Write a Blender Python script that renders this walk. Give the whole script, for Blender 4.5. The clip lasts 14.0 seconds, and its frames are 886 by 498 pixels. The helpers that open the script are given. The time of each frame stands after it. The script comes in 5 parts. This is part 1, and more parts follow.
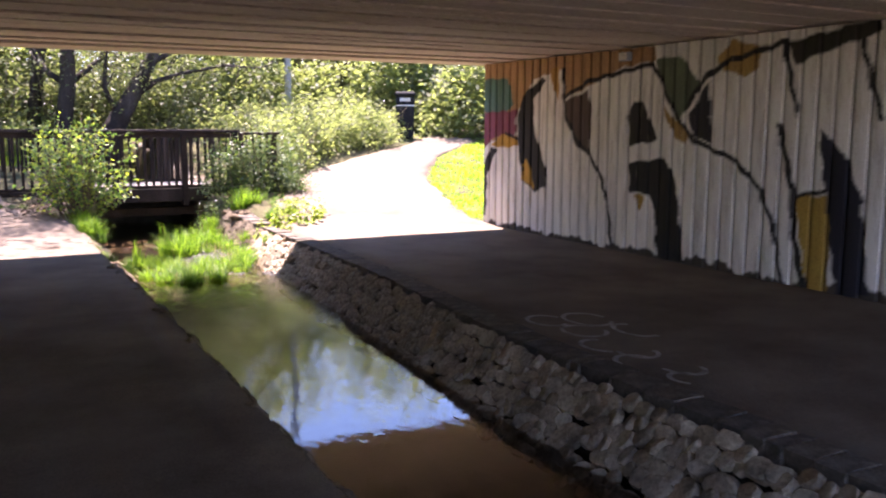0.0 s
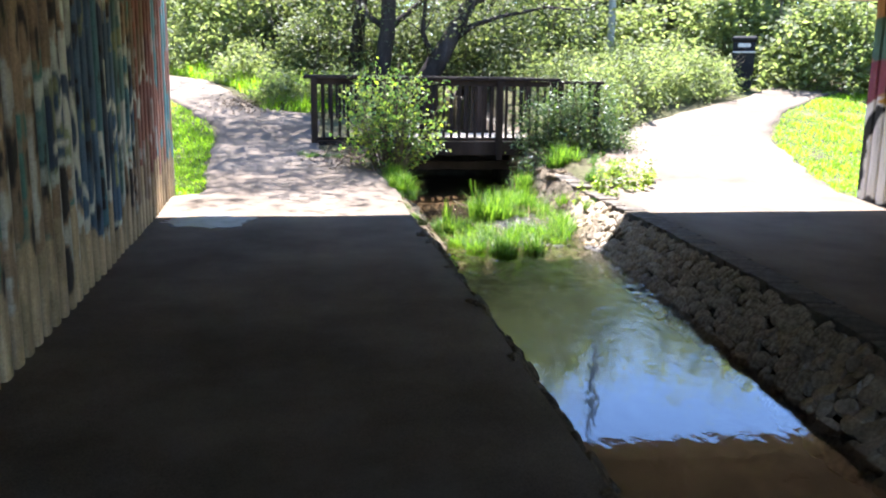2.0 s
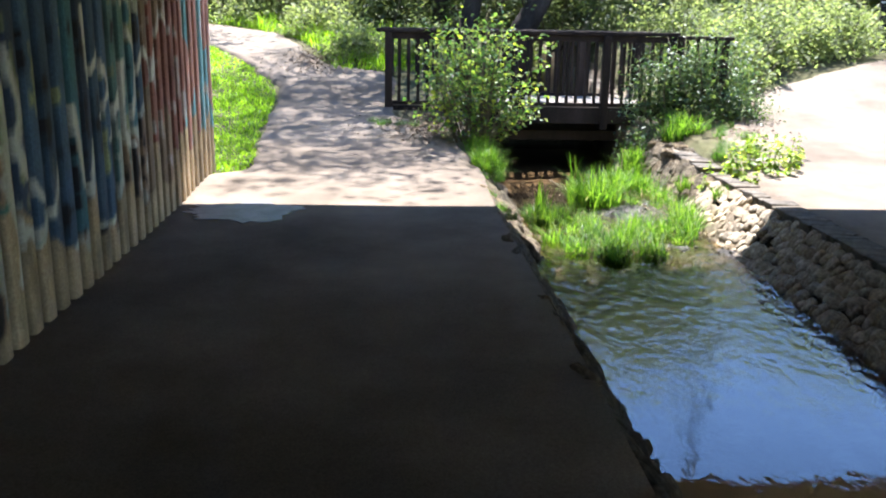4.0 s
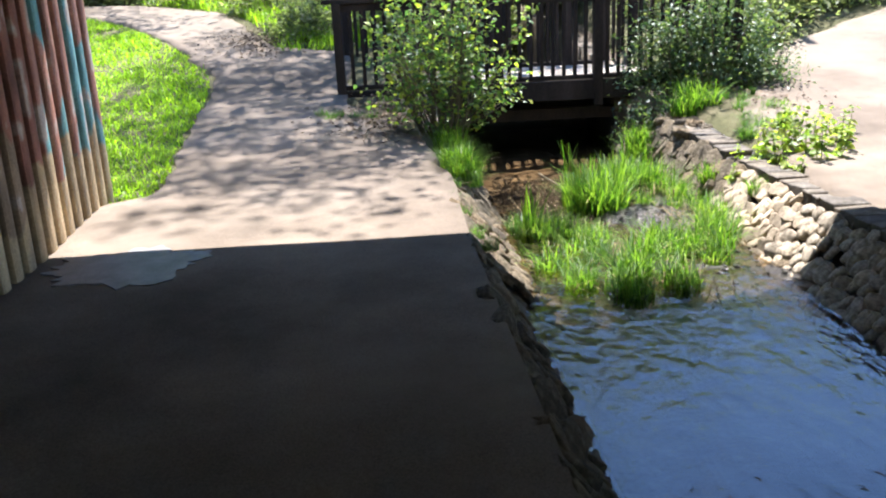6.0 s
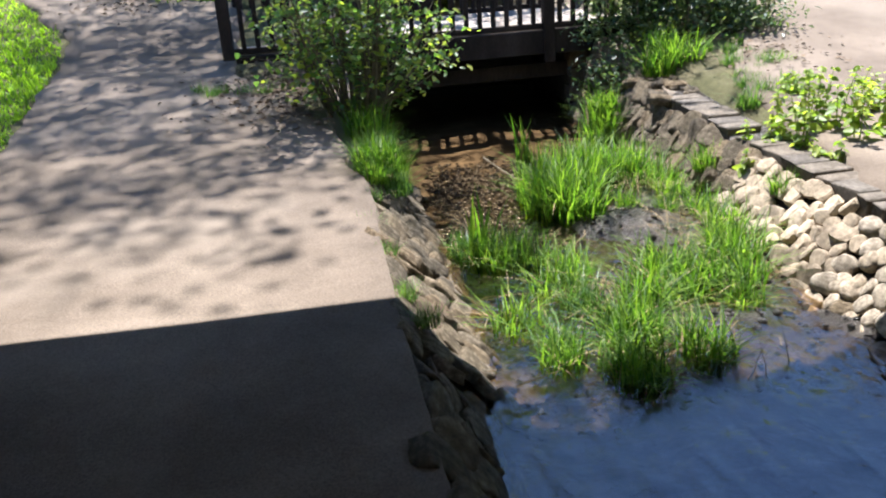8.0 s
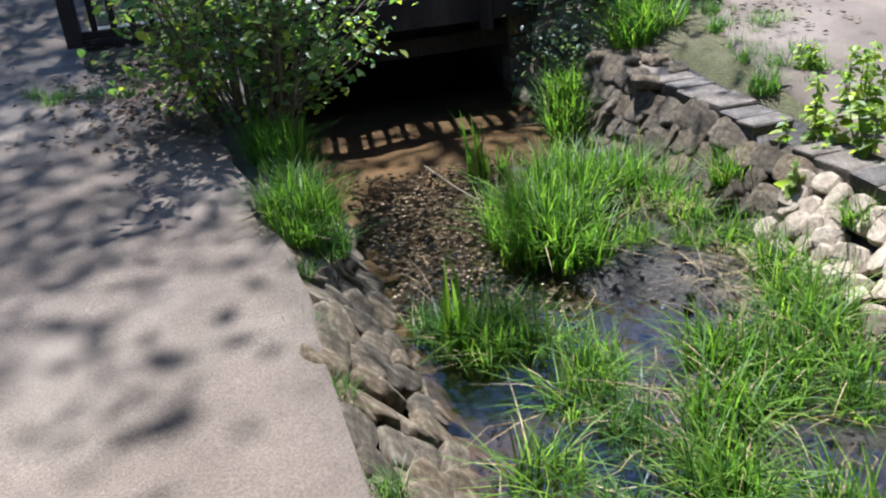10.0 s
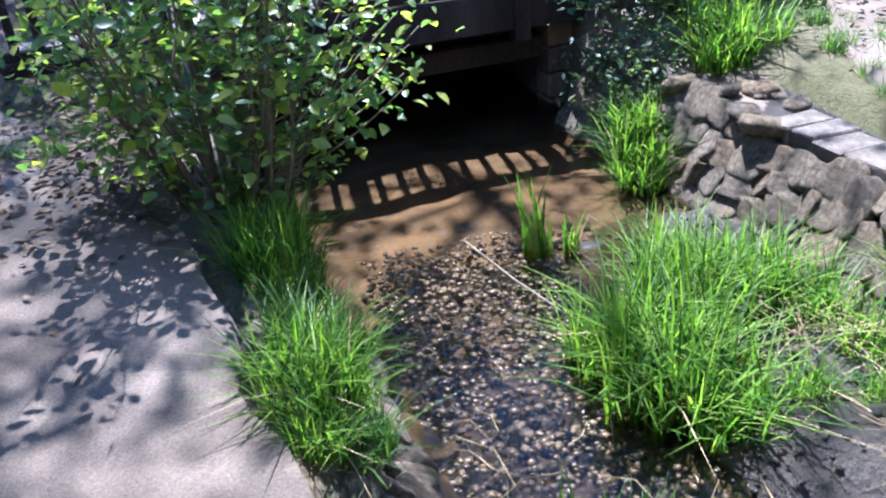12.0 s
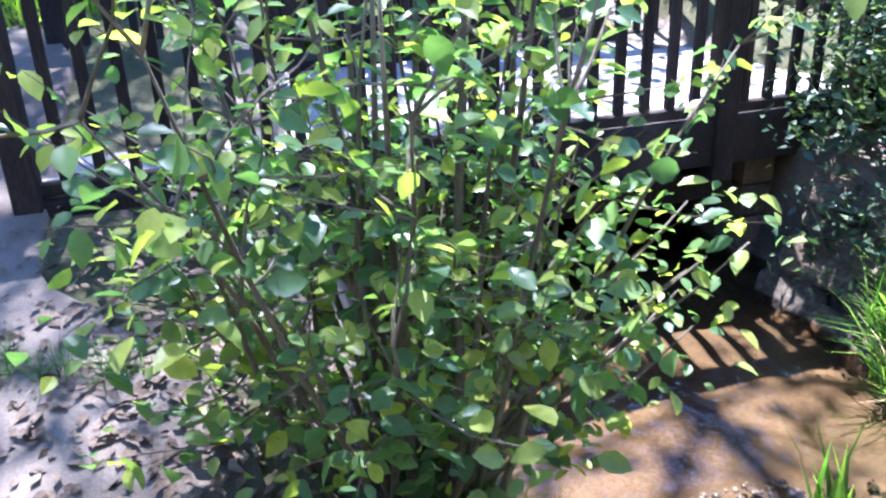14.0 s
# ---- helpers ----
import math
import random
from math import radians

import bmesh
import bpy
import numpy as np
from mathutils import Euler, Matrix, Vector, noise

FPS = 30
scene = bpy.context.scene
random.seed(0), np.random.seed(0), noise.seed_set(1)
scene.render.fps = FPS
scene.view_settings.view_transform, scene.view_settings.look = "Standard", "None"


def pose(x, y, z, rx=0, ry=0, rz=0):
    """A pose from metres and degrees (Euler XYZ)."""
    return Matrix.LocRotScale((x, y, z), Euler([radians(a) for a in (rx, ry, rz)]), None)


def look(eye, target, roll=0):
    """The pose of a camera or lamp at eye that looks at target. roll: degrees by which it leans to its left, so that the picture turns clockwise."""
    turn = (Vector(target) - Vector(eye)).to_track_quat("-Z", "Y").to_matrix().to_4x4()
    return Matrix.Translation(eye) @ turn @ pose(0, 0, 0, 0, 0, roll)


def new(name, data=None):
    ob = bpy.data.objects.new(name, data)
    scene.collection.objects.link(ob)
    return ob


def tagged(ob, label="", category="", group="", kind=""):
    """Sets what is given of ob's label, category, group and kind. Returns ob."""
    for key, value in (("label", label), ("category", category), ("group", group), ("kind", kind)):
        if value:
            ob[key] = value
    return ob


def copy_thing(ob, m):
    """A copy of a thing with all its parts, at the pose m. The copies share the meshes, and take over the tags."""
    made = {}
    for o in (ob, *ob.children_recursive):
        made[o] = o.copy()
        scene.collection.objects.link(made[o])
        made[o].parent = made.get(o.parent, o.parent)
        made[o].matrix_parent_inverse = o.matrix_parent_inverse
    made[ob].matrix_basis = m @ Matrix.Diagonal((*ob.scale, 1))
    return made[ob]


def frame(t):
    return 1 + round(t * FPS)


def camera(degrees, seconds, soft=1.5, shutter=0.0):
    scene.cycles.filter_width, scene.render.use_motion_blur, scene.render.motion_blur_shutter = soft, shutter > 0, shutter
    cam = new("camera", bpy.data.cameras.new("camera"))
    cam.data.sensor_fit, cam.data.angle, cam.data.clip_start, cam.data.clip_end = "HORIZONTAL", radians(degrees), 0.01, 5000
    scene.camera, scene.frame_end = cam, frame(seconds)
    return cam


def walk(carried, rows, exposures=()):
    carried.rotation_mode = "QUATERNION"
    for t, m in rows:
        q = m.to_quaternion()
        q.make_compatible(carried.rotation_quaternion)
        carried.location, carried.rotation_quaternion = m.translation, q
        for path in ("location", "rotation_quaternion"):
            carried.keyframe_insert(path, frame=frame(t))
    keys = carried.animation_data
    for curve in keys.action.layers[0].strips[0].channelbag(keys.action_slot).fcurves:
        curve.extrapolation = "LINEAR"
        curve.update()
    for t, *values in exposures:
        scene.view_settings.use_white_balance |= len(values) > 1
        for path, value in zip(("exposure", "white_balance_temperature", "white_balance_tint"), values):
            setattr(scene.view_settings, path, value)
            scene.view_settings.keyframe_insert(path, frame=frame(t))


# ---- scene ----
cam = camera(53.8, 14.0, soft=2.1, shutter=0.12)
METRES, EYE, TILT, LEAN, TURN = 12.2, 1.5, 0.0, 0.0, -27.8
ROWS = [
    (0.0, 0.0, 0.0, 0.0, 0.04, -8.13, -0.26),
    (0.5, -0.015, 0.0295, 0.0003, 7.21, -9.3, -0.78),
    (1.0, -0.0246, 0.0617, -0.0001, 13.05, -9.14, -1.21),
    (1.5, -0.0387, 0.0932, -0.0013, 16.42, -10.57, -1.51),
    (2.0, -0.0523, 0.1281, 0.0006, 19.48, -11.65, -0.82),
    (2.5, -0.063, 0.1644, 0.0014, 23.13, -11.88, -1.03),
    (3.0, -0.0787, 0.2005, -0.0004, 25.01, -13.78, -1.62),
    (5.5, -0.1446, 0.3851, -0.0015, 25.14, -15.52, 0.92),
    (6.0, -0.1563, 0.4215, -0.0014, 24.06, -16.8, 2.48),
    (6.5, -0.1684, 0.4627, -0.0006, 24.35, -17.68, 2.82),
    (7.0, -0.185, 0.4994, -0.0014, 22.38, -19.22, 2.72),
    (7.5, -0.1954, 0.5377, -0.0031, 20.98, -20.09, 3.18),
    (10.0, -0.2746, 0.6894, -0.0029, 11.25, -25.47, 4.51),
    (10.5, -0.2865, 0.7203, -0.0026, 11.03, -25.55, 4.37),
    (11.0, -0.3017, 0.7483, -0.0037, 8.86, -26.23, 3.84),
    (11.5, -0.3124, 0.7765, -0.0059, 8.79, -26.94, 4.85),
    (12.0, -0.3246, 0.8028, -0.0054, 9.31, -27.4, 4.41),
    (12.5, -0.3443, 0.8273, -0.0039, 7.73, -27.56, 3.58),
    (13.0, -0.3611, 0.8557, -0.0066, 8.85, -28.73, 3.48),
    (13.5, -0.3808, 0.8807, -0.0045, 9.67, -27.79, 1.34),
    (14.0, -0.4031, 0.9058, 0.0006, 11.0, -24.35, 1.76),
]
EXPOSURES = [(0.0, 2.95, 6700, 42), (0.5, 3.2, 6500, 35), (1.5, 3.0, 6050, 22), (3.0, 2.75, 5950, 15), (6.0, 2.4, 6050, 15), (7.5, 2.15, 6050, 15), (10.0, 1.7, 5450, 15), (11.0, 1.9, 5150, 15), (12.0, 2.5, 5050, 22), (12.5, 2.65, 5150, 26), (13.5, 3.3, 5150, 26), (14.0, 3.15, 5100, 26)]
walk(cam, [(t, pose(0, 0, EYE, TILT, LEAN, TURN) @ pose(METRES * x, METRES * y, METRES * z, 90 + pitch, roll, yaw)) for t, x, y, z, yaw, pitch, roll in ROWS], EXPOSURES)

# ---- light ----
SUN_ELEV, SUN_AZ = 66.0, 7.0      # degrees above the horizon, degrees from +y towards +x
world = bpy.data.worlds.new("world")
scene.world = world
world.use_nodes = True
sky = world.node_tree.nodes.new("ShaderNodeTexSky")
sky.sky_type = "NISHITA"
sky.sun_disc = False
sky.dust_density, sky.ozone_density, sky.air_density = 0.0, 5.5, 1.0
sky.sun_elevation, sky.sun_rotation = radians(SUN_ELEV), radians(SUN_AZ)
world.node_tree.nodes["Background"].inputs["Strength"].default_value = 0.098
world.node_tree.links.new(sky.outputs["Color"], world.node_tree.nodes["Background"].inputs["Color"])
sun = new("sun", bpy.data.lights.new("sun", "SUN"))
sun.data.energy, sun.data.angle, sun.data.color = 5.0, radians(0.55), (1.0, 0.96, 0.9)
ce, se = math.cos(radians(SUN_ELEV)), math.sin(radians(SUN_ELEV))
sun.matrix_world = look((6, 40, 60), (6 - ce * math.sin(radians(SUN_AZ)), 40 - ce * math.cos(radians(SUN_AZ)), 60 - se))


# ---- materials ----
def nodes_of(name):
    m = bpy.data.materials.new(name)
    m.use_nodes = True
    return m, m.node_tree.nodes, m.node_tree.links, m.node_tree.nodes["Principled BSDF"]


def noise_node(n, l, co, scale, detail=4.0, rough=0.6):
    t = n.new("ShaderNodeTexNoise")
    t.inputs["Scale"].default_value, t.inputs["Detail"].default_value, t.inputs["Roughness"].default_value = scale, detail, rough
    l.new(co, t.inputs["Vector"])
    return t.outputs["Fac"]


def ramp(n, l, fac, *stops):
    r = n.new("ShaderNodeValToRGB")
    while len(r.color_ramp.elements) < len(stops):
        r.color_ramp.elements.new(0.5)
    for e, (p, c) in zip(r.color_ramp.elements, stops):
        e.position, e.color = p, (*c, 1)
    l.new(fac, r.inputs["Fac"])
    return r.outputs["Color"]


def mixed(n, l, kind, fac, a, b):
    x = n.new("ShaderNodeMix")
    x.data_type, x.blend_type = "RGBA", kind
    for slot, v in ((0, fac), (6, a), (7, b)):
        if isinstance(v, (int, float)):
            x.inputs[slot].default_value = v
        elif isinstance(v, tuple):
            x.inputs[slot].default_value = (*v, 1)
        else:
            l.new(v, x.inputs[slot])
    return x.outputs[2]


def bumped(n, l, height, strength, dist, base=None):
    b = n.new("ShaderNodeBump")
    b.inputs["Strength"].default_value, b.inputs["Distance"].default_value = strength, dist
    l.new(height, b.inputs["Height"])
    if base:
        l.new(base, b.inputs["Normal"])
    return b.outputs["Normal"]


def surface(name, dark, mid, light, scale, fine, rough=0.85, bump=0.4, dist=0.01, stretch=(1, 1, 1), vary=0.0, stain=None):
    """A rough surface: broad blotches, fine grain, relief, and if wanted a difference from piece to piece."""
    m, n, l, p = nodes_of(name)
    tc = n.new("ShaderNodeTexCoord")
    mp = n.new("ShaderNodeMapping")
    mp.inputs["Scale"].default_value = stretch
    l.new(tc.outputs["Object"], mp.inputs["Vector"])
    co = mp.outputs["Vector"]
    big, small = noise_node(n, l, co, scale, 5), noise_node(n, l, co, fine, 6, 0.7)
    col = ramp(n, l, big, (0.3, dark), (0.5, mid), (0.72, light))
    col = mixed(n, l, "OVERLAY", 0.75, col, ramp(n, l, small, (0.25, (0.16,) * 3), (0.75, (0.84,) * 3)))
    if stain:
        col = mixed(n, l, "MIX", ramp(n, l, noise_node(n, l, co, scale * 0.37, 6, 0.65), (0.52, (0,) * 3), (0.66, (0.8,) * 3)), col, stain)
    if vary:
        info = n.new("ShaderNodeObjectInfo")
        col = mixed(n, l, "MULTIPLY", vary, col, ramp(n, l, info.outputs["Random"], (0, (0.45, 0.43, 0.42)), (0.5, (0.9, 0.87, 0.82)), (1, (1.0, 0.86, 0.68))))
    l.new(col, p.inputs["Base Color"])
    l.new(bumped(n, l, small, bump, dist), p.inputs["Normal"])
    p.inputs["Roughness"].default_value = rough
    if rough > 0.7:
        p.inputs["Specular IOR Level"].default_value = 0.15
    return m


def leafy(name, dark, mid, light, glow=0.45, rough=0.45, gloss=0.25, through_tint=(1.6, 1.75, 0.7)):
    """Leaves: a different green for each one, light shining through."""
    m, n, l, p = nodes_of(name)
    geo, info = n.new("ShaderNodeNewGeometry"), n.new("ShaderNodeObjectInfo")
    add = n.new("ShaderNodeMath")
    add.operation = "FRACT"
    plus = n.new("ShaderNodeMath")
    plus.operation = "ADD"
    l.new(geo.outputs["Random Per Island"], plus.inputs[0])
    l.new(info.outputs["Random"], plus.inputs[1])
    l.new(plus.outputs[0], add.inputs[0])
    col = ramp(n, l, add.outputs[0], (0.1, dark), (0.5, mid), (0.92, light))
    tc = n.new("ShaderNodeTexCoord")
    col = mixed(n, l, "OVERLAY", 0.4, col, ramp(n, l, noise_node(n, l, tc.outputs["Object"], 26, 3), (0.3, (0.25,) * 3), (0.7, (0.75,) * 3)))
    l.new(col, p.inputs["Base Color"])
    p.inputs["Roughness"].default_value = rough
    p.inputs["Specular IOR Level"].default_value = gloss
    tr = n.new("ShaderNodeBsdfTranslucent")
    l.new(mixed(n, l, "MULTIPLY", 1.0, col, through_tint), tr.inputs["Color"])
    mx = n.new("ShaderNodeMixShader")
    mx.inputs[0].default_value = glow
    l.new(p.outputs[0], mx.inputs[1])
    l.new(tr.outputs[0], mx.inputs[2])
    l.new(mx.outputs[0], n["Material Output"].inputs["Surface"])
    return m


def water_material(name, scale, rough_water, depth=0.02, gloss=0.015, swell=0.06, shallows=None, ior=1.7):
    """Stream water; with shallows (y0, y1, strength) the ripples grow from y0 to y1."""
    m, n, l, p = nodes_of(name)
    tc = n.new("ShaderNodeTexCoord")
    mp = n.new("ShaderNodeMapping")
    mp.inputs["Scale"].default_value = (1, 0.55, 1)
    l.new(tc.outputs["Object"], mp.inputs["Vector"])
    small = noise_node(n, l, mp.outputs["Vector"], scale, 3, 0.5)
    big = noise_node(n, l, mp.outputs["Vector"], 1.6, 2, 0.5)
    nrm = bumped(n, l, small, rough_water, depth, bumped(n, l, big, swell, 0.06))
    if shallows:
        sep, grow = n.new("ShaderNodeSeparateXYZ"), n.new("ShaderNodeMapRange")
        l.new(tc.outputs["Object"], sep.inputs[0])
        l.new(sep.outputs["Y"], grow.inputs["Value"])
        for key, val in zip(("From Min", "From Max", "To Min", "To Max"), (shallows[0], shallows[1], rough_water, shallows[2])):
            grow.inputs[key].default_value = val
        l.new(grow.outputs["Result"], nrm.node.inputs["Strength"])
    tr, gl, fr, mx = (n.new("ShaderNodeBsdf" + "Transparent"), n.new("ShaderNodeBsdf" + "Glossy"), n.new("ShaderNodeFresnel"), n.new("ShaderNodeMixShader"))
    tr.inputs["Color"].default_value = (0.8, 0.7, 0.55, 1)
    gl.inputs["Roughness"].default_value = gloss
    fr.inputs["IOR"].default_value = ior
    l.new(nrm, gl.inputs["Normal"])
    l.new(nrm, fr.inputs["Normal"])
    l.new(fr.outputs[0], mx.inputs[0])
    l.new(tr.outputs[0], mx.inputs[1])
    l.new(gl.outputs[0], mx.inputs[2])
    l.new(mx.outputs[0], n["Material Output"].inputs["Surface"])
    return m


def painted(name, rib_dark=0.5):
    """Painted concrete: the paint's colour comes with the wall, worn through and dirtied by streaks."""
    m, n, l, p = nodes_of(name)
    tc, at = n.new("ShaderNodeTexCoord"), n.new("ShaderNodeAttribute")
    at.attribute_name = "paint"
    mp = n.new("ShaderNodeMapping")
    mp.inputs["Scale"].default_value = (1, 1, 0.16)
    l.new(tc.outputs["Object"], mp.inputs["Vector"])
    streak = noise_node(n, l, mp.outputs["Vector"], 9, 6, 0.7)
    fine = noise_node(n, l, tc.outputs["Object"], 60, 5, 0.7)
    col = mixed(n, l, "MULTIPLY", 0.75, at.outputs["Color"], ramp(n, l, streak, (0.3, (0.58, 0.55, 0.5)), (0.52, (1, 1, 1))))
    worn = ramp(n, l, noise_node(n, l, mp.outputs["Vector"], 5.3, 7, 0.75), (0.6, (0,) * 3), (0.72, (0.55,) * 3))
    col = mixed(n, l, "MIX", worn, col, (0.36, 0.31, 0.25))
    col = mixed(n, l, "OVERLAY", 0.6, col, ramp(n, l, fine, (0.25, (0.2,) * 3), (0.75, (0.8,) * 3)))
    l.new(col, p.inputs["Base Color"])
    l.new(bumped(n, l, fine, 0.35, 0.006), p.inputs["Normal"])
    p.inputs["Roughness"].default_value = 0.8
    return m


M_ASPHALT = surface("worn_asphalt_path", (0.078, 0.061, 0.044), (0.13, 0.103, 0.076), (0.195, 0.157, 0.117), 0.9, 120, 0.92, 0.5, 0.006, stain=(0.175, 0.145, 0.111))
M_SOIL = surface("grassy_soil", (0.042, 0.046, 0.018), (0.078, 0.074, 0.033), (0.125, 0.105, 0.06), 1.3, 45, 0.95, 0.7, 0.03)
M_MUD = surface("wet_stream_mud", (0.016, 0.0135, 0.0105), (0.05, 0.042, 0.032), (0.11, 0.094, 0.072), 2.2, 38, 0.3, 0.9, 0.035)
M_STONE = surface("pitched_stone", (0.12, 0.1, 0.074), (0.29, 0.245, 0.18), (0.47, 0.41, 0.315), 3.5, 40, 0.85, 0.6, 0.012, vary=0.4)
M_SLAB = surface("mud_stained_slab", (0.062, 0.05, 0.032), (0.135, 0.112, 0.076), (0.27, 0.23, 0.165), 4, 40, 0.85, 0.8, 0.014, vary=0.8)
M_RUBBLE = surface("rough_walling_stone", (0.08, 0.064, 0.043), (0.175, 0.145, 0.1), (0.3, 0.255, 0.185), 6, 35, 0.9, 1.0, 0.02, vary=0.75)
M_SILT = surface("orange_stream_silt", (0.038, 0.026, 0.013), (0.085, 0.06, 0.032), (0.15, 0.11, 0.062), 2.6, 50, 0.7, 0.5, 0.02)
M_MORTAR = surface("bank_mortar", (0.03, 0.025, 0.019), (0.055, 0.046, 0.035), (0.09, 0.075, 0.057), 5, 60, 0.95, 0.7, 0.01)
M_CAP = surface("kerb_sett", (0.056, 0.049, 0.039), (0.105, 0.093, 0.076), (0.17, 0.152, 0.127), 9, 60, 0.9, 0.6, 0.008, vary=0.55)
M_CEILING = surface("board_marked_concrete", (0.42, 0.34, 0.26), (0.58, 0.49, 0.39), (0.68, 0.59, 0.48), 0.7, 55, 0.85, 0.4, 0.006, stretch=(0.25, 1.6, 1), stain=(0.33, 0.25, 0.18))
M_WALL = painted("painted_ribbed_concrete")
M_WOOD = surface("dark_stained_timber", (0.014, 0.01, 0.008), (0.028, 0.021, 0.016), (0.055, 0.042, 0.033), 3, 90, 0.78, 0.5, 0.004, stretch=(1, 1, 0.25), vary=0.4)
M_DECK = surface("weathered_deck_board", (0.2, 0.175, 0.145), (0.31, 0.275, 0.235), (0.42, 0.38, 0.33), 2.5, 70, 0.85, 0.4, 0.004, vary=0.5)
M_BRICK = surface("old_abutment_block", (0.072, 0.054, 0.036), (0.12, 0.096, 0.066), (0.18, 0.15, 0.108), 4, 60, 0.9, 0.6, 0.006, vary=0.6)
M_BARK = surface("grey_brown_bark", (0.016, 0.013, 0.01), (0.036, 0.029, 0.023), (0.075, 0.062, 0.05), 3, 45, 0.9, 0.9, 0.02, stretch=(1, 1, 0.25))
M_TWIG = surface("shrub_stem_bark", (0.06, 0.05, 0.03), (0.12, 0.1, 0.065), (0.2, 0.17, 0.12), 6, 70, 0.8, 0.4, 0.004, stretch=(1, 1, 0.3))
M_STRAW = surface("dry_reed", (0.16, 0.115, 0.055), (0.25, 0.185, 0.095), (0.34, 0.27, 0.15), 8, 90, 0.8, 0.3, 0.002)
M_POLE = surface("painted_grey_steel", (0.2, 0.23, 0.27), (0.27, 0.31, 0.36), (0.34, 0.38, 0.43), 2, 60, 0.45, 0.1, 0.002)
M_BIN = surface("black_moulded_plastic", (0.008, 0.0085, 0.009), (0.014, 0.0145, 0.015), (0.024, 0.0245, 0.025), 4, 90, 0.72, 0.15, 0.002)
M_BINTRIM = surface("pale_bin_marking", (0.45, 0.43, 0.36), (0.55, 0.53, 0.46), (0.62, 0.6, 0.55), 6, 60, 0.6, 0.1, 0.002)
# greyer, bluer base than the path: part of the patch's sky sheen is painted
M_PATCH = surface("smooth_patch_asphalt", (0.075, 0.068, 0.06), (0.13, 0.122, 0.116), (0.19, 0.182, 0.176), 6, 110, 0.5, 0.3, 0.003)
M_CHALK = surface("chalk_marks", (0.13, 0.115, 0.1), (0.3, 0.28, 0.26), (0.42, 0.4, 0.38), 9, 120, 0.95, 0.3, 0.002)
M_LITTER = surface("leaf_litter", (0.06, 0.045, 0.03), (0.14, 0.1, 0.065), (0.24, 0.18, 0.12), 5, 50, 0.9, 0.6, 0.01)
M_SHRUB = leafy("alder_shrub_leaf", (0.07, 0.135, 0.055), (0.135, 0.22, 0.065), (0.3, 0.34, 0.06), 0.55, 0.38, 0.35)
M_BRAMBLE = leafy("bramble_leaf", (0.0338, 0.0638, 0.0328), (0.0675, 0.112, 0.0516), (0.15, 0.188, 0.075), 0.35, 0.4)
M_HEDGE = leafy("hedge_leaf", (0.095, 0.12, 0.05), (0.15, 0.18, 0.075), (0.24, 0.265, 0.115), 0.55, 0.55, 0.25, (1.5, 1.6, 0.95))
M_TREE = leafy("tree_leaf", (0.045, 0.06, 0.026), (0.085, 0.107, 0.046), (0.17, 0.19, 0.08), 0.46, 0.5, 0.25, (1.5, 1.6, 0.9))
M_GRASS = leafy("grass_blade", (0.026, 0.066, 0.01), (0.082, 0.17, 0.018), (0.19, 0.285, 0.04), 0.5, 0.5, 0.2)
M_LAWN = leafy("lawn_blade", (0.1, 0.19, 0.012), (0.19, 0.33, 0.018), (0.3, 0.43, 0.035), 0.5, 0.45)
M_SEDGE = leafy("sedge_blade", (0.034, 0.0816, 0.017), (0.0612, 0.136, 0.0255), (0.136, 0.218, 0.051), 0.4, 0.4)
M_LIME = leafy("lime_weed_leaf", (0.11, 0.17, 0.03), (0.19, 0.26, 0.045), (0.31, 0.35, 0.07), 0.5, 0.45)
M_PEBBLE = surface("wet_pebble", (0.035, 0.032, 0.029), (0.115, 0.107, 0.098), (0.29, 0.275, 0.255), 22, 120, 0.22, 0.3, 0.004)
M_WATER = water_material("stream_water", 12, 0.05, 0.026, 0.012, 0.05, (7.0, 10.4, 0.8))
M_RIFFLE = water_material("riffle_water", 24, 0.6, 0.012, 0.06, ior=1.36)


# ---- mesh helpers ----
def link_mesh(name, verts, faces, material, parent=None, label="", smooth=False):
    me = bpy.data.meshes.new(name)
    me.from_pydata([tuple(map(float, v)) for v in verts], [], [tuple(map(int, f)) for f in faces])
    for m in (material if isinstance(material, (list, tuple)) else [material]):
        me.materials.append(m)
    if smooth:
        me.shade_smooth()
    ob = new(name, me)
    if parent:
        ob.parent = parent
    return tagged(ob, label)


def part(name, bm, material, parent=None, label="", smooth=False):
    me = bpy.data.meshes.new(name)
    bm.to_mesh(me)
    bm.free()
    me.materials.append(material)
    if smooth:
        me.shade_smooth()
    ob = new(name, me)
    if parent:
        ob.parent = parent
    return tagged(ob, label)


def base(name, x, y, z, label, category, group="", kind=""):
    e = new(name)
    e.location = (x, y, z)
    e.empty_display_size = 0.1
    return tagged(e, label, category, group, kind)


def box(bm, x0, y0, z0, x1, y1, z1, bevel=0.0, m=None):
    geo = bmesh.ops.create_cube(bm, size=1, matrix=(m or Matrix()) @ Matrix.LocRotScale(((x0 + x1) / 2, (y0 + y1) / 2, (z0 + z1) / 2), None, (x1 - x0, y1 - y0, z1 - z0)))
    if bevel:
        edges = list({e for v in geo["verts"] for e in v.link_edges})
        bmesh.ops.bevel(bm, geom=edges, offset=bevel, segments=1, affect="EDGES")
    return bm


def boxed(name, dims, material, parent=None, label="", bevel=0.006, m=None):
    return part(name, box(bmesh.new(), *dims, bevel, m), material, parent, label)


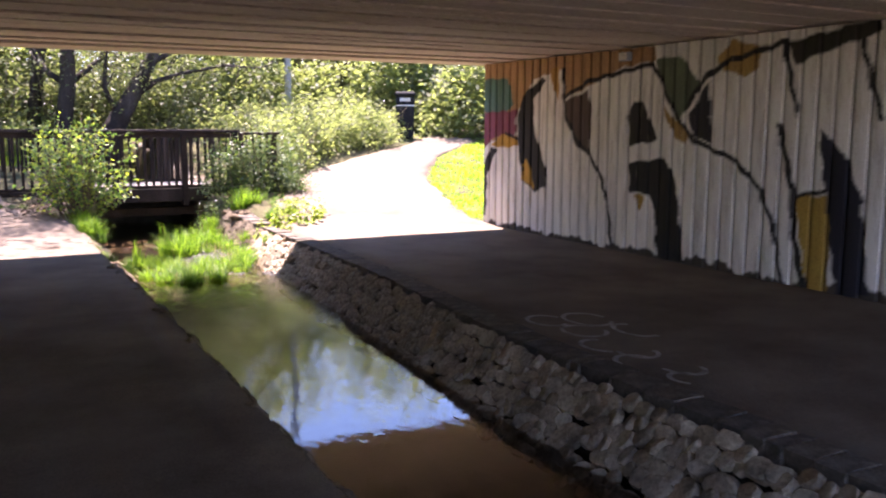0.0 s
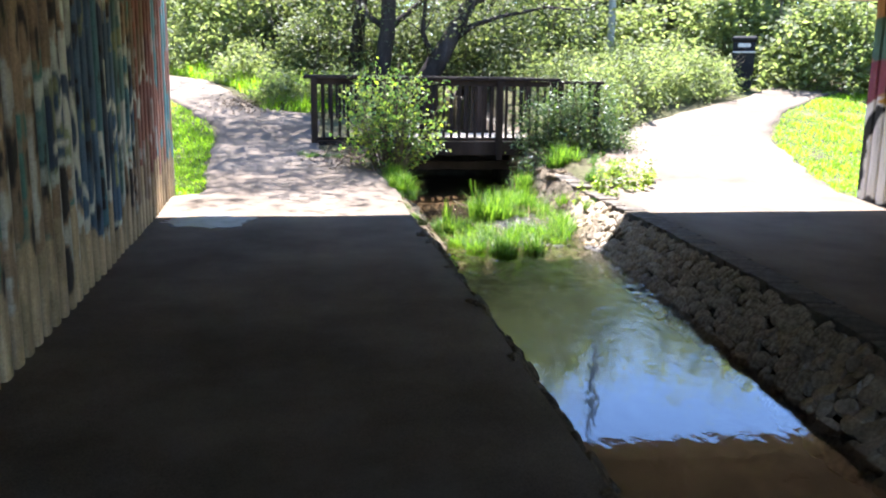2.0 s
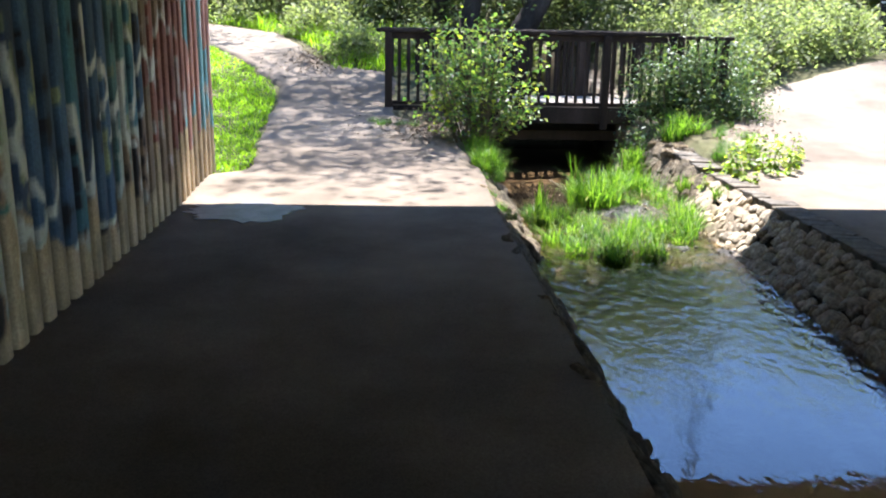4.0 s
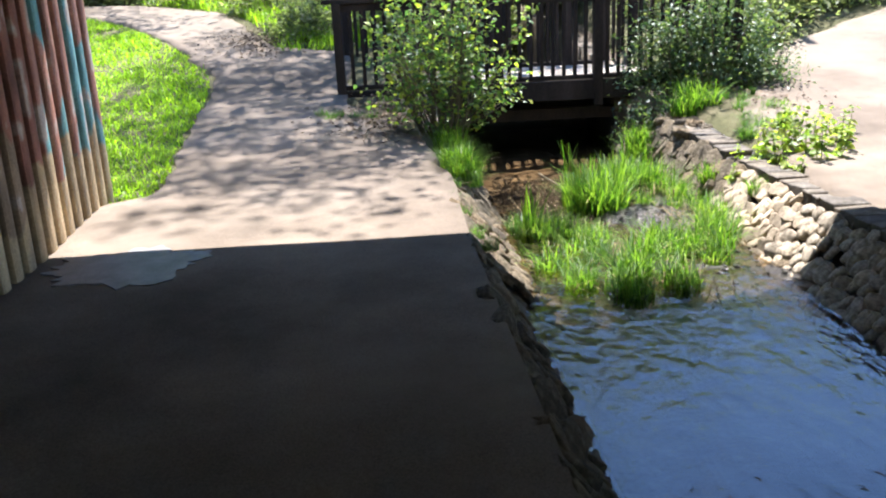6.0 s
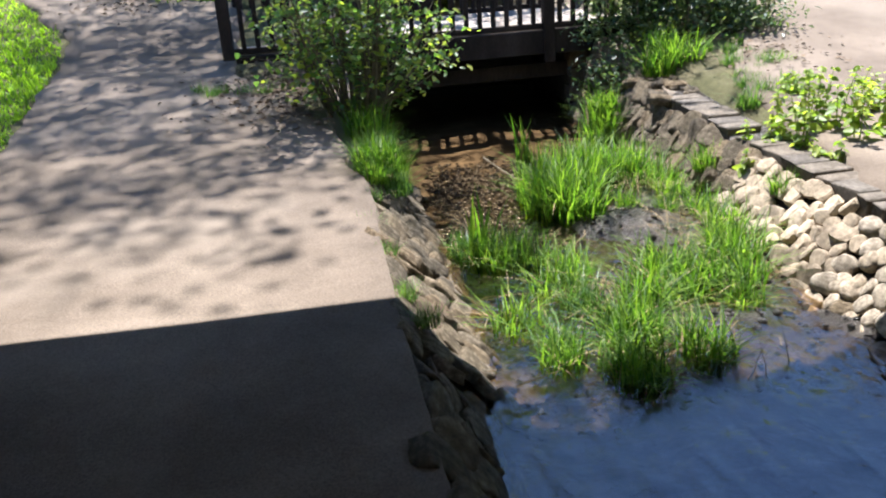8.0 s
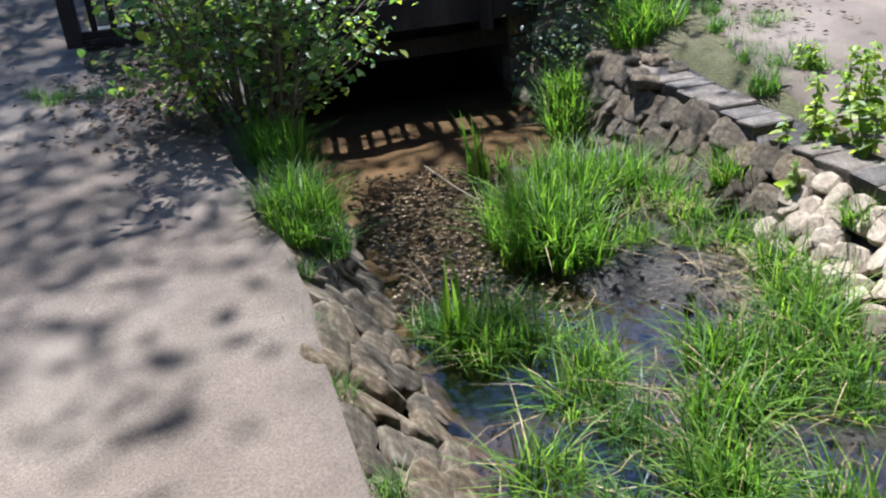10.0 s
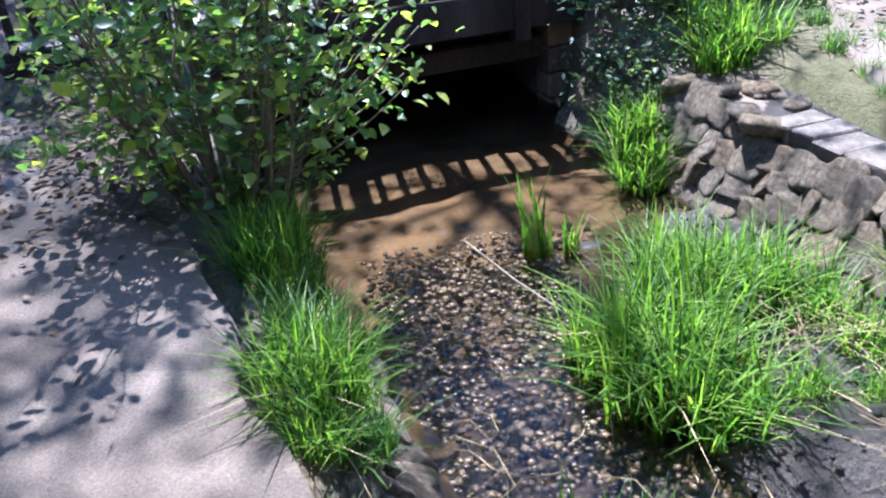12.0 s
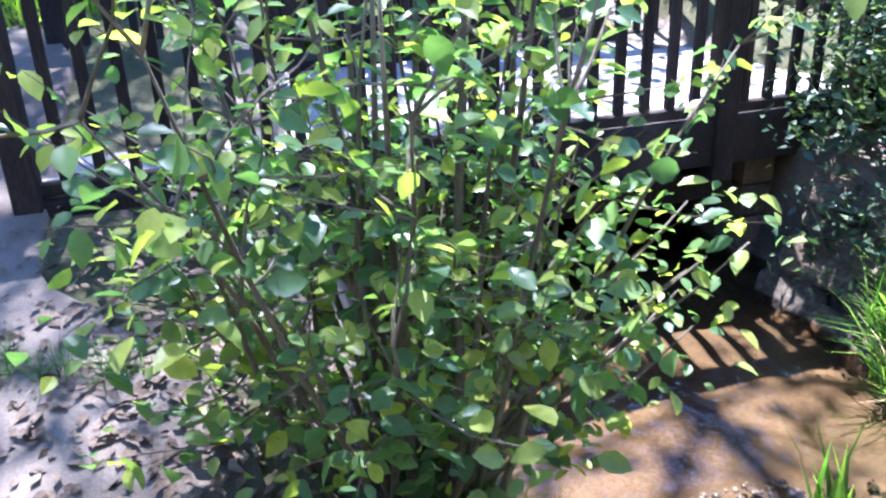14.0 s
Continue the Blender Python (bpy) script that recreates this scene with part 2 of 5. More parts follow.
def tube(points, radii, sides=7):
    """Verts and faces of a tapered tube along points."""
    v, f = [], []
    pts = [Vector(p) for p in points]
    for i, p in enumerate(pts):
        d = (pts[min(i + 1, len(pts) - 1)] - pts[max(i - 1, 0)]).normalized()
        a = d.cross(Vector((0.31, 0.77, 0.2))).normalized()
        b = d.cross(a)
        for k in range(sides):
            w = 2 * math.pi * k / sides
            v.append(p + radii[i] * (math.cos(w) * a + math.sin(w) * b))
    for i in range(len(pts) - 1):
        for k in range(sides):
            q = (k + 1) % sides
            f.append((i * sides + k, i * sides + q, (i + 1) * sides + q, (i + 1) * sides + k))
    f.append(tuple(range(sides))[::-1])
    f.append(tuple((len(pts) - 1) * sides + k for k in range(sides)))
    return v, f


def joined(pieces):
    v, f = [], []
    for pv, pf in pieces:
        o = len(v)
        v.extend(pv)
        f.extend(tuple(i + o for i in q) for q in pf)
    return v, f


LEAF = np.array([(0, 0, 0), (0.22, 0.18, 0.07), (0.34, 0.46, 0.09), (0.24, 0.78, 0.02), (0, 1.05, -0.14), (-0.24, 0.78, 0.02), (-0.34, 0.46, 0.09), (-0.22, 0.18, 0.07), (0, 0.5, -0.02)])
LEAF_FACES = [(i, (i + 1) % 8, 8) for i in range(8)]
SLIM = np.array([(0, 0, 0), (0.26, 0.45, 0.06), (0, 1.0, -0.08), (-0.26, 0.45, 0.06)])
SLIM_FACES = [(0, 1, 2), (0, 2, 3)]


def leaf_cloud(rng, spots, size, template=SLIM, faces=SLIM_FACES, spread=0.35, droop=0.25):
    """Verts and faces of one leaf at each spot, turned at random, mostly facing up."""
    n = len(spots)
    yaw = rng.uniform(0, 2 * np.pi, n)
    tip = rng.normal(-droop, spread, n)
    roll = rng.normal(0, spread + 0.25, n)
    s = size * (0.5 + 0.95 * rng.uniform(0, 1, n) ** 1.3)
    cy, sy, cp, sp, cr, sr = np.cos(yaw), np.sin(yaw), np.cos(tip), np.sin(tip), np.cos(roll), np.sin(roll)
    X, Y, Z = template.T
    x1, z1 = X[None] * cr[:, None] + Z[None] * sr[:, None], -X[None] * sr[:, None] + Z[None] * cr[:, None]
    y2, z2 = Y[None] * cp[:, None] - z1 * sp[:, None], Y[None] * sp[:, None] + z1 * cp[:, None]
    x3, y3 = x1 * cy[:, None] - y2 * sy[:, None], x1 * sy[:, None] + y2 * cy[:, None]
    v = np.stack([x3, y3, z2], -1) * s[:, None, None] + spots[:, None, :]
    k = len(template)
    f = (np.array(faces)[None] + (np.arange(n) * k)[:, None, None]).reshape(-1, 3)
    return v.reshape(-1, 3), f


def fast_mesh(name, v, f, material, parent=None, label="", smooth=False):
    """A mesh object from arrays of verts and triangles."""
    v, f = np.asarray(v, dtype=np.float32), np.asarray(f, dtype=np.int32)
    me = bpy.data.meshes.new(name)
    me.vertices.add(len(v))
    me.vertices.foreach_set("co", v.ravel())
    me.loops.add(f.size)
    me.loops.foreach_set("vertex_index", f.ravel())
    me.polygons.add(len(f))
    me.polygons.foreach_set("loop_start", np.arange(0, f.size, f.shape[1], dtype=np.int32))
    me.update(calc_edges=True)
    me.materials.append(material)
    if smooth:
        me.shade_smooth()
    ob = new(name, me)
    if parent:
        ob.parent = parent
    return tagged(ob, label)


def blades(rng, roots, height, width, lean=0.5, segs=3):
    """Grass blades: tapered, bent strips, one at each root."""
    n = len(roots)
    h = height * rng.uniform(0.3, 1.15, n)
    a = rng.uniform(0, 2 * np.pi, n)
    out = np.stack([np.cos(a), np.sin(a), np.zeros(n)], -1)
    side = np.stack([-np.sin(a), np.cos(a), np.zeros(n)], -1)
    bend = lean * rng.uniform(0.1, 1.3, n)
    vs = []
    for i in range(segs + 1):
        t = i / segs
        c = roots + out * (h * bend * t ** 1.8)[:, None]
        c[:, 2] += h * (t - 0.32 * np.minimum(bend, 1.2) * t ** 2.5)
        w = width * (1 - t ** 1.6) * 0.5 + 0.0004
        vs += [c - side * w, c + side * w]
    v = np.stack(vs, 1)
    k = 2 * (segs + 1)
    q = []
    for i in range(segs):
        q += [(2 * i, 2 * i + 1, 2 * i + 3), (2 * i, 2 * i + 3, 2 * i + 2)]
    f = (np.array(q)[None] + (np.arange(n) * k)[:, None, None]).reshape(-1, 3)
    return v.reshape(-1, 3), f


# ---- the lie of the land ----
def rise(y):
    """Height of both paths and their verges along the walk."""
    return np.interp(y, [10.6, 12.2, 13.3, 13.85, 15.4, 16.1, 18, 19.5, 22, 30, 60, 160], [0, 0.06, 0.12, 0.17, 0.36, 0.48, 0.85, 1.1, 1.35, 1.6, 2.4, 4])


def bank_left(y):
    return np.interp(y, [-12, 7, 10.4, 13, 14.5, 30], [1.18, 1.19, 1.12, 1.12, 1.2, 1.3])


def bank_right(y):
    return np.interp(y, [-12, 5, 7.7, 10.3, 13, 15, 30], [3.2, 3.22, 3.42, 3.52, 3.52, 3.5, 3.4])


def crest(y):
    """Height of the far bank's top, a little under the path beside it."""
    return np.minimum(rise(y), np.interp(y, [10.4, 11.6, 13.4, 14.4, 15.2, 30], [0, 0, 0.035, 0.1, 0.3, 1.6]))


WATER = -0.37
ISLANDS = ((2.75, 12.25, 0.62, 0.55, 0.075), (2.4, 12.65, 0.35, 0.45, 0.06), (3.1, 11.6, 0.35, 0.6, 0.06), (2.05, 11.0, 0.5, 0.5, 0.055), (1.5, 11.0, 0.28, 0.9, 0.05), (2.95, 13.3, 0.5, 0.5, 0.06), (3.2, 10.5, 0.25, 0.35, 0.035))
WALL_L = lambda y: -1.22 - 0.022 * y
WALL_R = 6.7
PORTAL, REAR, SOFFIT = 11.66, -1.2, 2.375


def bed(x, y):
    """The stream's bed: sunk under the bridge, mud islands upstream."""
    n = noise.noise(Vector((x * 2.3, y * 1.7, 3.1))) * 0.05 + noise.noise(Vector((x * 7, y * 7, 1.7))) * 0.025
    up = np.interp(y, [9.6, 10.5], [0, 1]) * np.interp(y, [13.6, 14.3], [1, 0])
    side = np.interp(x, [1.5, 1.75, 2.15, 2.4, 3.3], [0.3, 0.05, 0.1, 0.75, 1.0])
    lump = max(max(0.0, 1 - ((x - a) / ra) ** 2 - ((y - b) / rb) ** 2) ** 0.5 * h for a, b, ra, rb, h in ISLANDS)
    rough = noise.noise(Vector((x * 15, y * 15, 6.2))) * 0.35 + noise.noise(Vector((x * 31, y * 31, 2.2))) * 0.25
    return -0.56 + n * (0.6 + up) + up * side * 0.175 + up * lump * (1 + rough) + 0.12 * np.interp(y, [13.5, 14.4], [0, 1])


def land(x, y):
    l, r = bank_left(y), bank_right(y)
    top = rise(y) + (0.02 * noise.noise(Vector((x * 0.8, y * 0.8, 0))) if (x < -1.4 or x > 4.2) else 0)
    if l < x < r and y < 40:
        b = bed(x, y)
        a = min((x - l) / 0.16, (r - x) / 0.1, 1.0)
        if x > (l + r) / 2:
            top = float(crest(y)) - 0.05
        return (top - 0.03) * (1 - a) + b * a
    if x >= r and y > 10.4:
        top = float(crest(y)) + (top - float(crest(y))) * min(1.0, max(0.0, (x - r - 0.24) / 0.16))
    far = max(0.0, abs(x - 3) - 12) * 0.03
    return top - 0.03 + min(far, 2.5)


def build_ground():
    xs = np.concatenate([[-140, -90, -60, -40, -28, -20, -14, -10, -7], np.arange(-5, 0.85, 0.4), np.arange(0.9, 3.95, 0.035), np.arange(4.1, 13, 0.4), [14, 17, 22, 30, 45, 70, 110, 160]])
    ys = np.concatenate([[-60, -40, -25, -16], np.arange(-12, 9.6, 0.6), np.arange(9.6, 15.5, 0.04), np.arange(15.6, 30, 0.5), [32, 36, 42, 50, 65, 90, 130, 200]])
    v = [(x, y, land(x, y)) for y in ys for x in xs]
    n = len(xs)
    f = [(j * n + i, j * n + i + 1, (j + 1) * n + i + 1, (j + 1) * n + i) for j in range(len(ys) - 1) for i in range(n - 1)]
    g = tagged(link_mesh("ground", v, f, [M_SOIL, M_MUD, M_SILT], smooth=True), "uneven grassy ground cut by a shallow muddy stream bed", "ground", kind="structure")
    wet = []
    for j in range(len(ys) - 1):
        for i in range(n - 1):
            x, y = (xs[i] + xs[i + 1]) / 2, (ys[j] + ys[j + 1]) / 2
            wet.append((2 if y > 13.75 + 0.15 * math.sin(x * 7) else 1) if bank_left(y) - 0.2 < x < bank_right(y) + 0.3 and y < 40 else 0)
    g.data.polygons.foreach_set("material_index", wet)


def strip(name, left, right, ys, lift, thick, material, cols=12):
    """A path between two edges that follows the land, with a real edge."""
    v, f = [], []
    for y in ys:
        a, b = left(y), right(y)
        for k in range(cols + 1):
            u = 0.0 if k == 0 else 1.0 if k == cols else 0.008 + 0.984 * (k - 1) / (cols - 2)
            x = a + (b - a) * u
            wob = 0.004 * noise.noise(Vector((x * 1.3, y * 1.3, 5)))
            v.append((x, y, float(rise(y)) + lift + wob - (thick if k in (0, cols) else 0)))
    n = cols + 1
    for j in range(len(ys) - 1):
        for i in range(cols):
            f.append((j * n + i, j * n + i + 1, (j + 1) * n + i + 1, (j + 1) * n + i))
    return link_mesh(name, v, f, material, smooth=True)


def ragged(fn, amp, seed):
    return lambda y: fn(y) + amp * noise.noise(Vector((y * 2.6, seed, 0))) * min(1.0, max(0.0, y - 11.2))


def build_paths():
    ys = np.concatenate([np.arange(-12, 10, 0.6), np.arange(10, 24, 0.15)])
    l0 = lambda y: np.interp(y, [11.3, 11.75, 12, 13.84, 15.6, 16.5, 17.9, 19.7, 22, 24], [-1.55, -1.5, -1.08, -1.28, -1.32, -1.44, -2.16, -3.3, -5.4, -8])
    l1 = lambda y: min(float(bank_left(y)) + 0.05, float(np.interp(y, [11.3, 13.34, 14.33, 14.85, 15.3, 17.2, 17.6, 18.6, 20.5, 22, 24], [1.25, 1.0, 0.7, 0.25, 0.25, 0.25, -0.8, -1.23, -2.0, -3.6, -6])))
    tagged(strip("path_left", ragged(l0, 0.12, 1), ragged(l1, 0.08, 2), ys, 0.012, 0.07, M_ASPHALT), "worn beige asphalt footpath beside the stream, dappled with shade", "path", kind="structure")
    r0 = lambda y: max(float(bank_right(y)) + 0.1, float(np.interp(y, [11.1, 11.5, 11.9, 13.2, 14.2, 15.2, 15.9, 16.7, 17.15, 17.84, 18.9, 21.3, 22.8, 24], [3.2, 3.72, 3.8, 3.95, 4.3, 4.95, 5.25, 5.94, 6.58, 7.51, 8.97, 11.3, 13.2, 15])))
    r1 = lambda y: np.interp(y, [11.0, 11.4, 11.9, 14, 15.6, 16.5, 17.8, 19.4, 21, 24], [6.95, 6.72, 6.75, 7.43, 7.86, 8.33, 9.29, 11.1, 14, 20])
    tagged(strip("path_right", ragged(r0, 0.12, 3), ragged(r1, 0.14, 4), ys, 0.012, 0.07, M_ASPHALT), "pale sunlit asphalt footpath climbing in a bend", "path", kind="structure")


# ---- the underpass ----
RIB = 0.185


def ribbed_wall(name, line, side, y0, y1, paint, label, deep=0.052, gap=0.24):
    """A concrete wall with upright ribs; side is +1 where the room lies towards +x."""
    step, profile = RIB, ((0.0, 0.0), (gap, 0.0), (gap + 0.08, 0.87 * deep), (0.41, 0.96 * deep), (0.51, deep), (0.64, deep), (0.77, 0.96 * deep), (0.90, 0.87 * deep))
    cols = []
    for i in range(int((y1 - y0) / step)):
        for a, d in profile:
            y = y0 + (i + a) * step
            if 4.0 < y or a in (0.0, gap, gap + 0.08, 0.90):
                cols.append((y, d + 0.004 * math.sin(i * 7.3)))
    rows = np.linspace(-0.35, SOFFIT, 140)
    v, c = [], []
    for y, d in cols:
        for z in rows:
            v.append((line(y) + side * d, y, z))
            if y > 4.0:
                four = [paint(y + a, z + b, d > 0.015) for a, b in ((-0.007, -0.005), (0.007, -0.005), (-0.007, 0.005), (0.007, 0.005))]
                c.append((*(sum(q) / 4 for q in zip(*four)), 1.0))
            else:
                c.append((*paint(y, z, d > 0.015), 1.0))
    n = len(rows)
    f = []
    for i in range(len(cols) - 1):
        for j in range(n - 1):
            q = (i * n + j, (i + 1) * n + j, (i + 1) * n + j + 1, i * n + j + 1)
            f.append(q if side > 0 else q[::-1])
    back = len(v)
    for y in (cols[0][0], cols[-1][0]):
        for z in (rows[0], rows[-1]):
            v.append((line(y) - side * 0.4, y, z))
            c.append((0.3, 0.27, 0.23, 1))
    last = (len(cols) - 1) * n
    f += [(back, back + 1, back + 3, back + 2), tuple(range(n)) + (back + 1, back), tuple(range(last + n - 1, last - 1, -1)) + (back + 2, back + 3)]
    ob = tagged(link_mesh(name, v, f, M_WALL), label, "wall", kind="structure")
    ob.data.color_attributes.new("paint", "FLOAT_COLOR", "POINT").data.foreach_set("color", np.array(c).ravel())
    return ob


def inside(poly, y, z):
    if not (min(q[0] for q in poly) < y < max(q[0] for q in poly)):
        return False
    hit = False
    for (ay, az), (by, bz) in zip(poly, poly[1:] + poly[:1]):
        if (az > z) != (bz > z) and y < (by - ay) * (z - az) / (bz - az) + ay:
            hit = not hit
    return hit


def near_line(pts, width, y, z):
    for (ay, az), (by, bz) in zip(pts, pts[1:]):
        dy, dz = by - ay, bz - az
        k = max(0.0, min(1.0, ((y - ay) * dy + (z - az) * dz) / (dy * dy + dz * dz + 1e-9)))
        if (y - ay - k * dy) ** 2 + (z - az - k * dz) ** 2 < width * width:
            return True
    return False


MURAL = {
    "tan": ((0.42, 0.24, 0.11), [(11.47, 2.4), (9.35, 2.4), (7.65, 2.38), (7.64, 2.22), (8.22, 2.16), (9.33, 1.83), (9.35, 2.21), (10.06, 2.11), (10.47, 1.66), (10.6, 1.27), (11.45, 1.25)]),
    "teal": ((0.07, 0.16, 0.13), [(11.33, 2.17), (10.7, 2.14), (10.54, 1.78), (11.08, 1.55), (11.46, 1.76)]),
    "plum": ((0.22, 0.05, 0.08), [(11.46, 1.67), (10.47, 1.7), (10.5, 1.31), (10.99, 1.34), (11.39, 1.15)]),
    "golda": ((0.5, 0.27, 0.03), [(11.18, 1.19), (10.84, 1.36), (10.46, 1.33), (10.41, 1.21), (10.83, 1.17)]),
    "blacka": ((0.012, 0.012, 0.012), [(11.42, 0.14), (11.44, 0.83), (11.18, 1.16), (10.99, 1.16), (11.27, 0.75), (11.29, 0.16)]),
    "blackb": ((0.012, 0.012, 0.012), [(10.29, 0.72), (10.41, 1.15), (10.45, 1.62), (10.29, 1.93), (9.85, 2.12), (9.75, 2.08), (10.06, 1.85), (10.03, 1.43), (9.85, 1.13), (9.73, 0.91), (9.73, 0.68), (10.0, 0.59)]),
    "goldb": ((0.5, 0.27, 0.03), [(10.31, 0.74), (10.31, 0.96), (10.2, 1.03), (10.01, 0.7), (10.02, 0.63)]),
    "goldc": ((0.45, 0.25, 0.06), [(9.66, 2.23), (9.47, 2.23), (9.45, 1.8), (9.59, 1.95)]),
    "umber": ((0.09, 0.06, 0.05), [(9.33, 1.8), (8.86, 1.92), (8.76, 1.65), (8.82, 1.13), (9.06, 1.23), (9.25, 1.47)]),
    "greent": ((0.1, 0.13, 0.08), [(7.64, 2.22), (7.29, 2.24), (7.16, 2.17), (6.93, 1.92), (7.13, 1.69), (7.2, 1.54), (7.34, 1.7), (7.52, 2.0)]),
    "blackc": ((0.012, 0.012, 0.012), [(8.05, 1.26), (8.08, 1.67), (7.98, 1.77), (7.82, 1.75), (7.65, 1.51), (7.56, 1.33)]),
    "blackd": ((0.012, 0.012, 0.012), [(8.04, 1.07), (7.44, 1.14), (7.3, 1.02), (7.2, 0.75), (7.09, 0.02), (7.52, 0.03), (7.56, 0.5), (7.65, 0.72), (8.0, 0.73)]),
    "goldd": ((0.42, 0.25, 0.05), [(7.92, 0.7), (7.75, 0.71), (7.81, 0.51), (7.88, 0.54)]),
    "golde": ((0.38, 0.23, 0.07), [(7.52, 1.73), (7.25, 1.54), (7.07, 1.42), (7.1, 1.29), (7.28, 1.36)]),
    "blacke": ((0.02, 0.018, 0.025), [(7.08, 1.63), (6.81, 1.95), (6.75, 1.31), (7.02, 1.39)]),
    "goldf": ((0.4, 0.25, 0.08), [(6.71, 2.2), (6.5, 2.35), (6.13, 2.24), (6.15, 2.05), (6.33, 1.98), (6.63, 2.05)]),
    "blackf": ((0.012, 0.012, 0.012), [(5.92, 2.3), (5.84, 2.3), (5.71, 1.82), (5.66, 1.57), (5.72, 1.65)]),
    "goldg": ((0.42, 0.26, 0.05), [(5.66, 0.84), (5.31, 0.89), (5.25, 0.46), (5.25, 0.0), (5.47, -0.01)]),
    "blackg": ((0.014, 0.014, 0.024), [(5.43, 1.49), (5.12, 1.22), (4.95, 0.89), (4.83, 0.05), (5.14, -0.01), (5.24, 0.41), (5.34, 0.96)]),
    "blackh": ((0.03, 0.028, 0.02), [(5.84, 2.27), (4.88, 2.4), (4.87, 2.28), (5.31, 2.18), (5.72, 2.06)]),
}
MURAL_LINES = (
    (0.03, [(9.37, 2.21), (9.32, 1.65), (9.13, 1.37), (8.71, 1.06), (8.52, 0.83), (8.37, 0.43), (8.31, 0.09)]),
    (0.028, [(9.33, 1.85), (8.86, 2.03), (8.22, 2.11), (7.69, 2.18), (7.59, 2.07), (7.39, 1.76), (7.16, 1.48), (6.98, 1.34), (6.41, 1.15), (6.07, 0.89), (5.89, 0.55), (5.77, 0.05)]),
    (0.03, [(7.13, 1.69), (6.86, 2.0), (6.56, 2.14), (5.93, 2.26)]),
    (0.035, [(5.88, 1.49), (5.71, 0.99), (5.64, 0.47), (5.5, -0.02)]),
    (0.02, [(5.68, 0.84), (5.32, 0.93)]),
    (0.02, [(10.38, 1.27), (10.61, 1.35), (10.76, 1.38)]),
    (0.025, [(5.04, 2.23), (4.93, 1.85), (4.81, 1.56)]),
)


def paint_right(y, z, proud):
    """White ground with black outlines, gold and dark fills; bare towards the far end of the tunnel."""
    n = noise.noise(Vector((y * 1.1, z * 0.9, 1.0)))
    grime = noise.noise(Vector((y * 5.0, z * 1.1, 8.0))) + 0.6 * noise.noise(Vector((y * 13, z * 3, 2.0)))
    # the 0.75 paints shade into the grooves between the ribs
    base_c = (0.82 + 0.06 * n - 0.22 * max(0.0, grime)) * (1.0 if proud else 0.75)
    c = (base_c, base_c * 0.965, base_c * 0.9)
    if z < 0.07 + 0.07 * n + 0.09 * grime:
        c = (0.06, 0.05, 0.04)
    wy, wz = y + 0.012 * math.sin(z * 23), z + 0.01 * math.sin(y * 19)
    if y < 4.0:
        return c
    for col, poly in MURAL.values():
        if inside(poly, wy, wz):
            # fills get the same painted groove shade, at 0.7
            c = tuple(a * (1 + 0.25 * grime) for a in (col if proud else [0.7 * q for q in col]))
    for w, pts in MURAL_LINES:
        if near_line(pts, w, wy, wz):
            c = (0.012, 0.011, 0.011)
    return c



LEFT_LINES = (
    (0.024, [(7.1, 0.55), (7.15, 1.1), (7.3, 1.35), (7.45, 1.1), (7.42, 0.75), (7.55, 0.5), (7.5, 0.3)]),
    (0.02, [(7.05, 1.02), (7.35, 1.06)]),
    (0.022, [(7.35, 1.65), (7.5, 1.35), (7.62, 1.1), (7.55, 0.9), (7.7, 0.72), (7.85, 0.6)]),
    (0.02, [(7.6, 0.5), (7.8, 0.45), (7.95, 0.52), (8.05, 0.75)]),
    (0.022, [(8.3, 1.0), (8.35, 0.6), (8.5, 0.55), (8.6, 0.8)]),
    (0.02, [(8.55, 1.5), (8.6, 1.15), (8.8, 1.3), (8.95, 1.05), (8.75, 0.9)]),
    (0.022, [(8.9, 0.75), (9.1, 0.95), (9.25, 1.2), (9.2, 0.8), (9.4, 0.65)]),
    (0.02, [(9.35, 1.45), (9.55, 1.25), (9.45, 0.95), (9.3, 0.7)]),
    (0.018, [(9.6, 1.1), (9.75, 1.3), (9.95, 1.05), (10.25, 1.55), (10.5, 1.4)]),
)


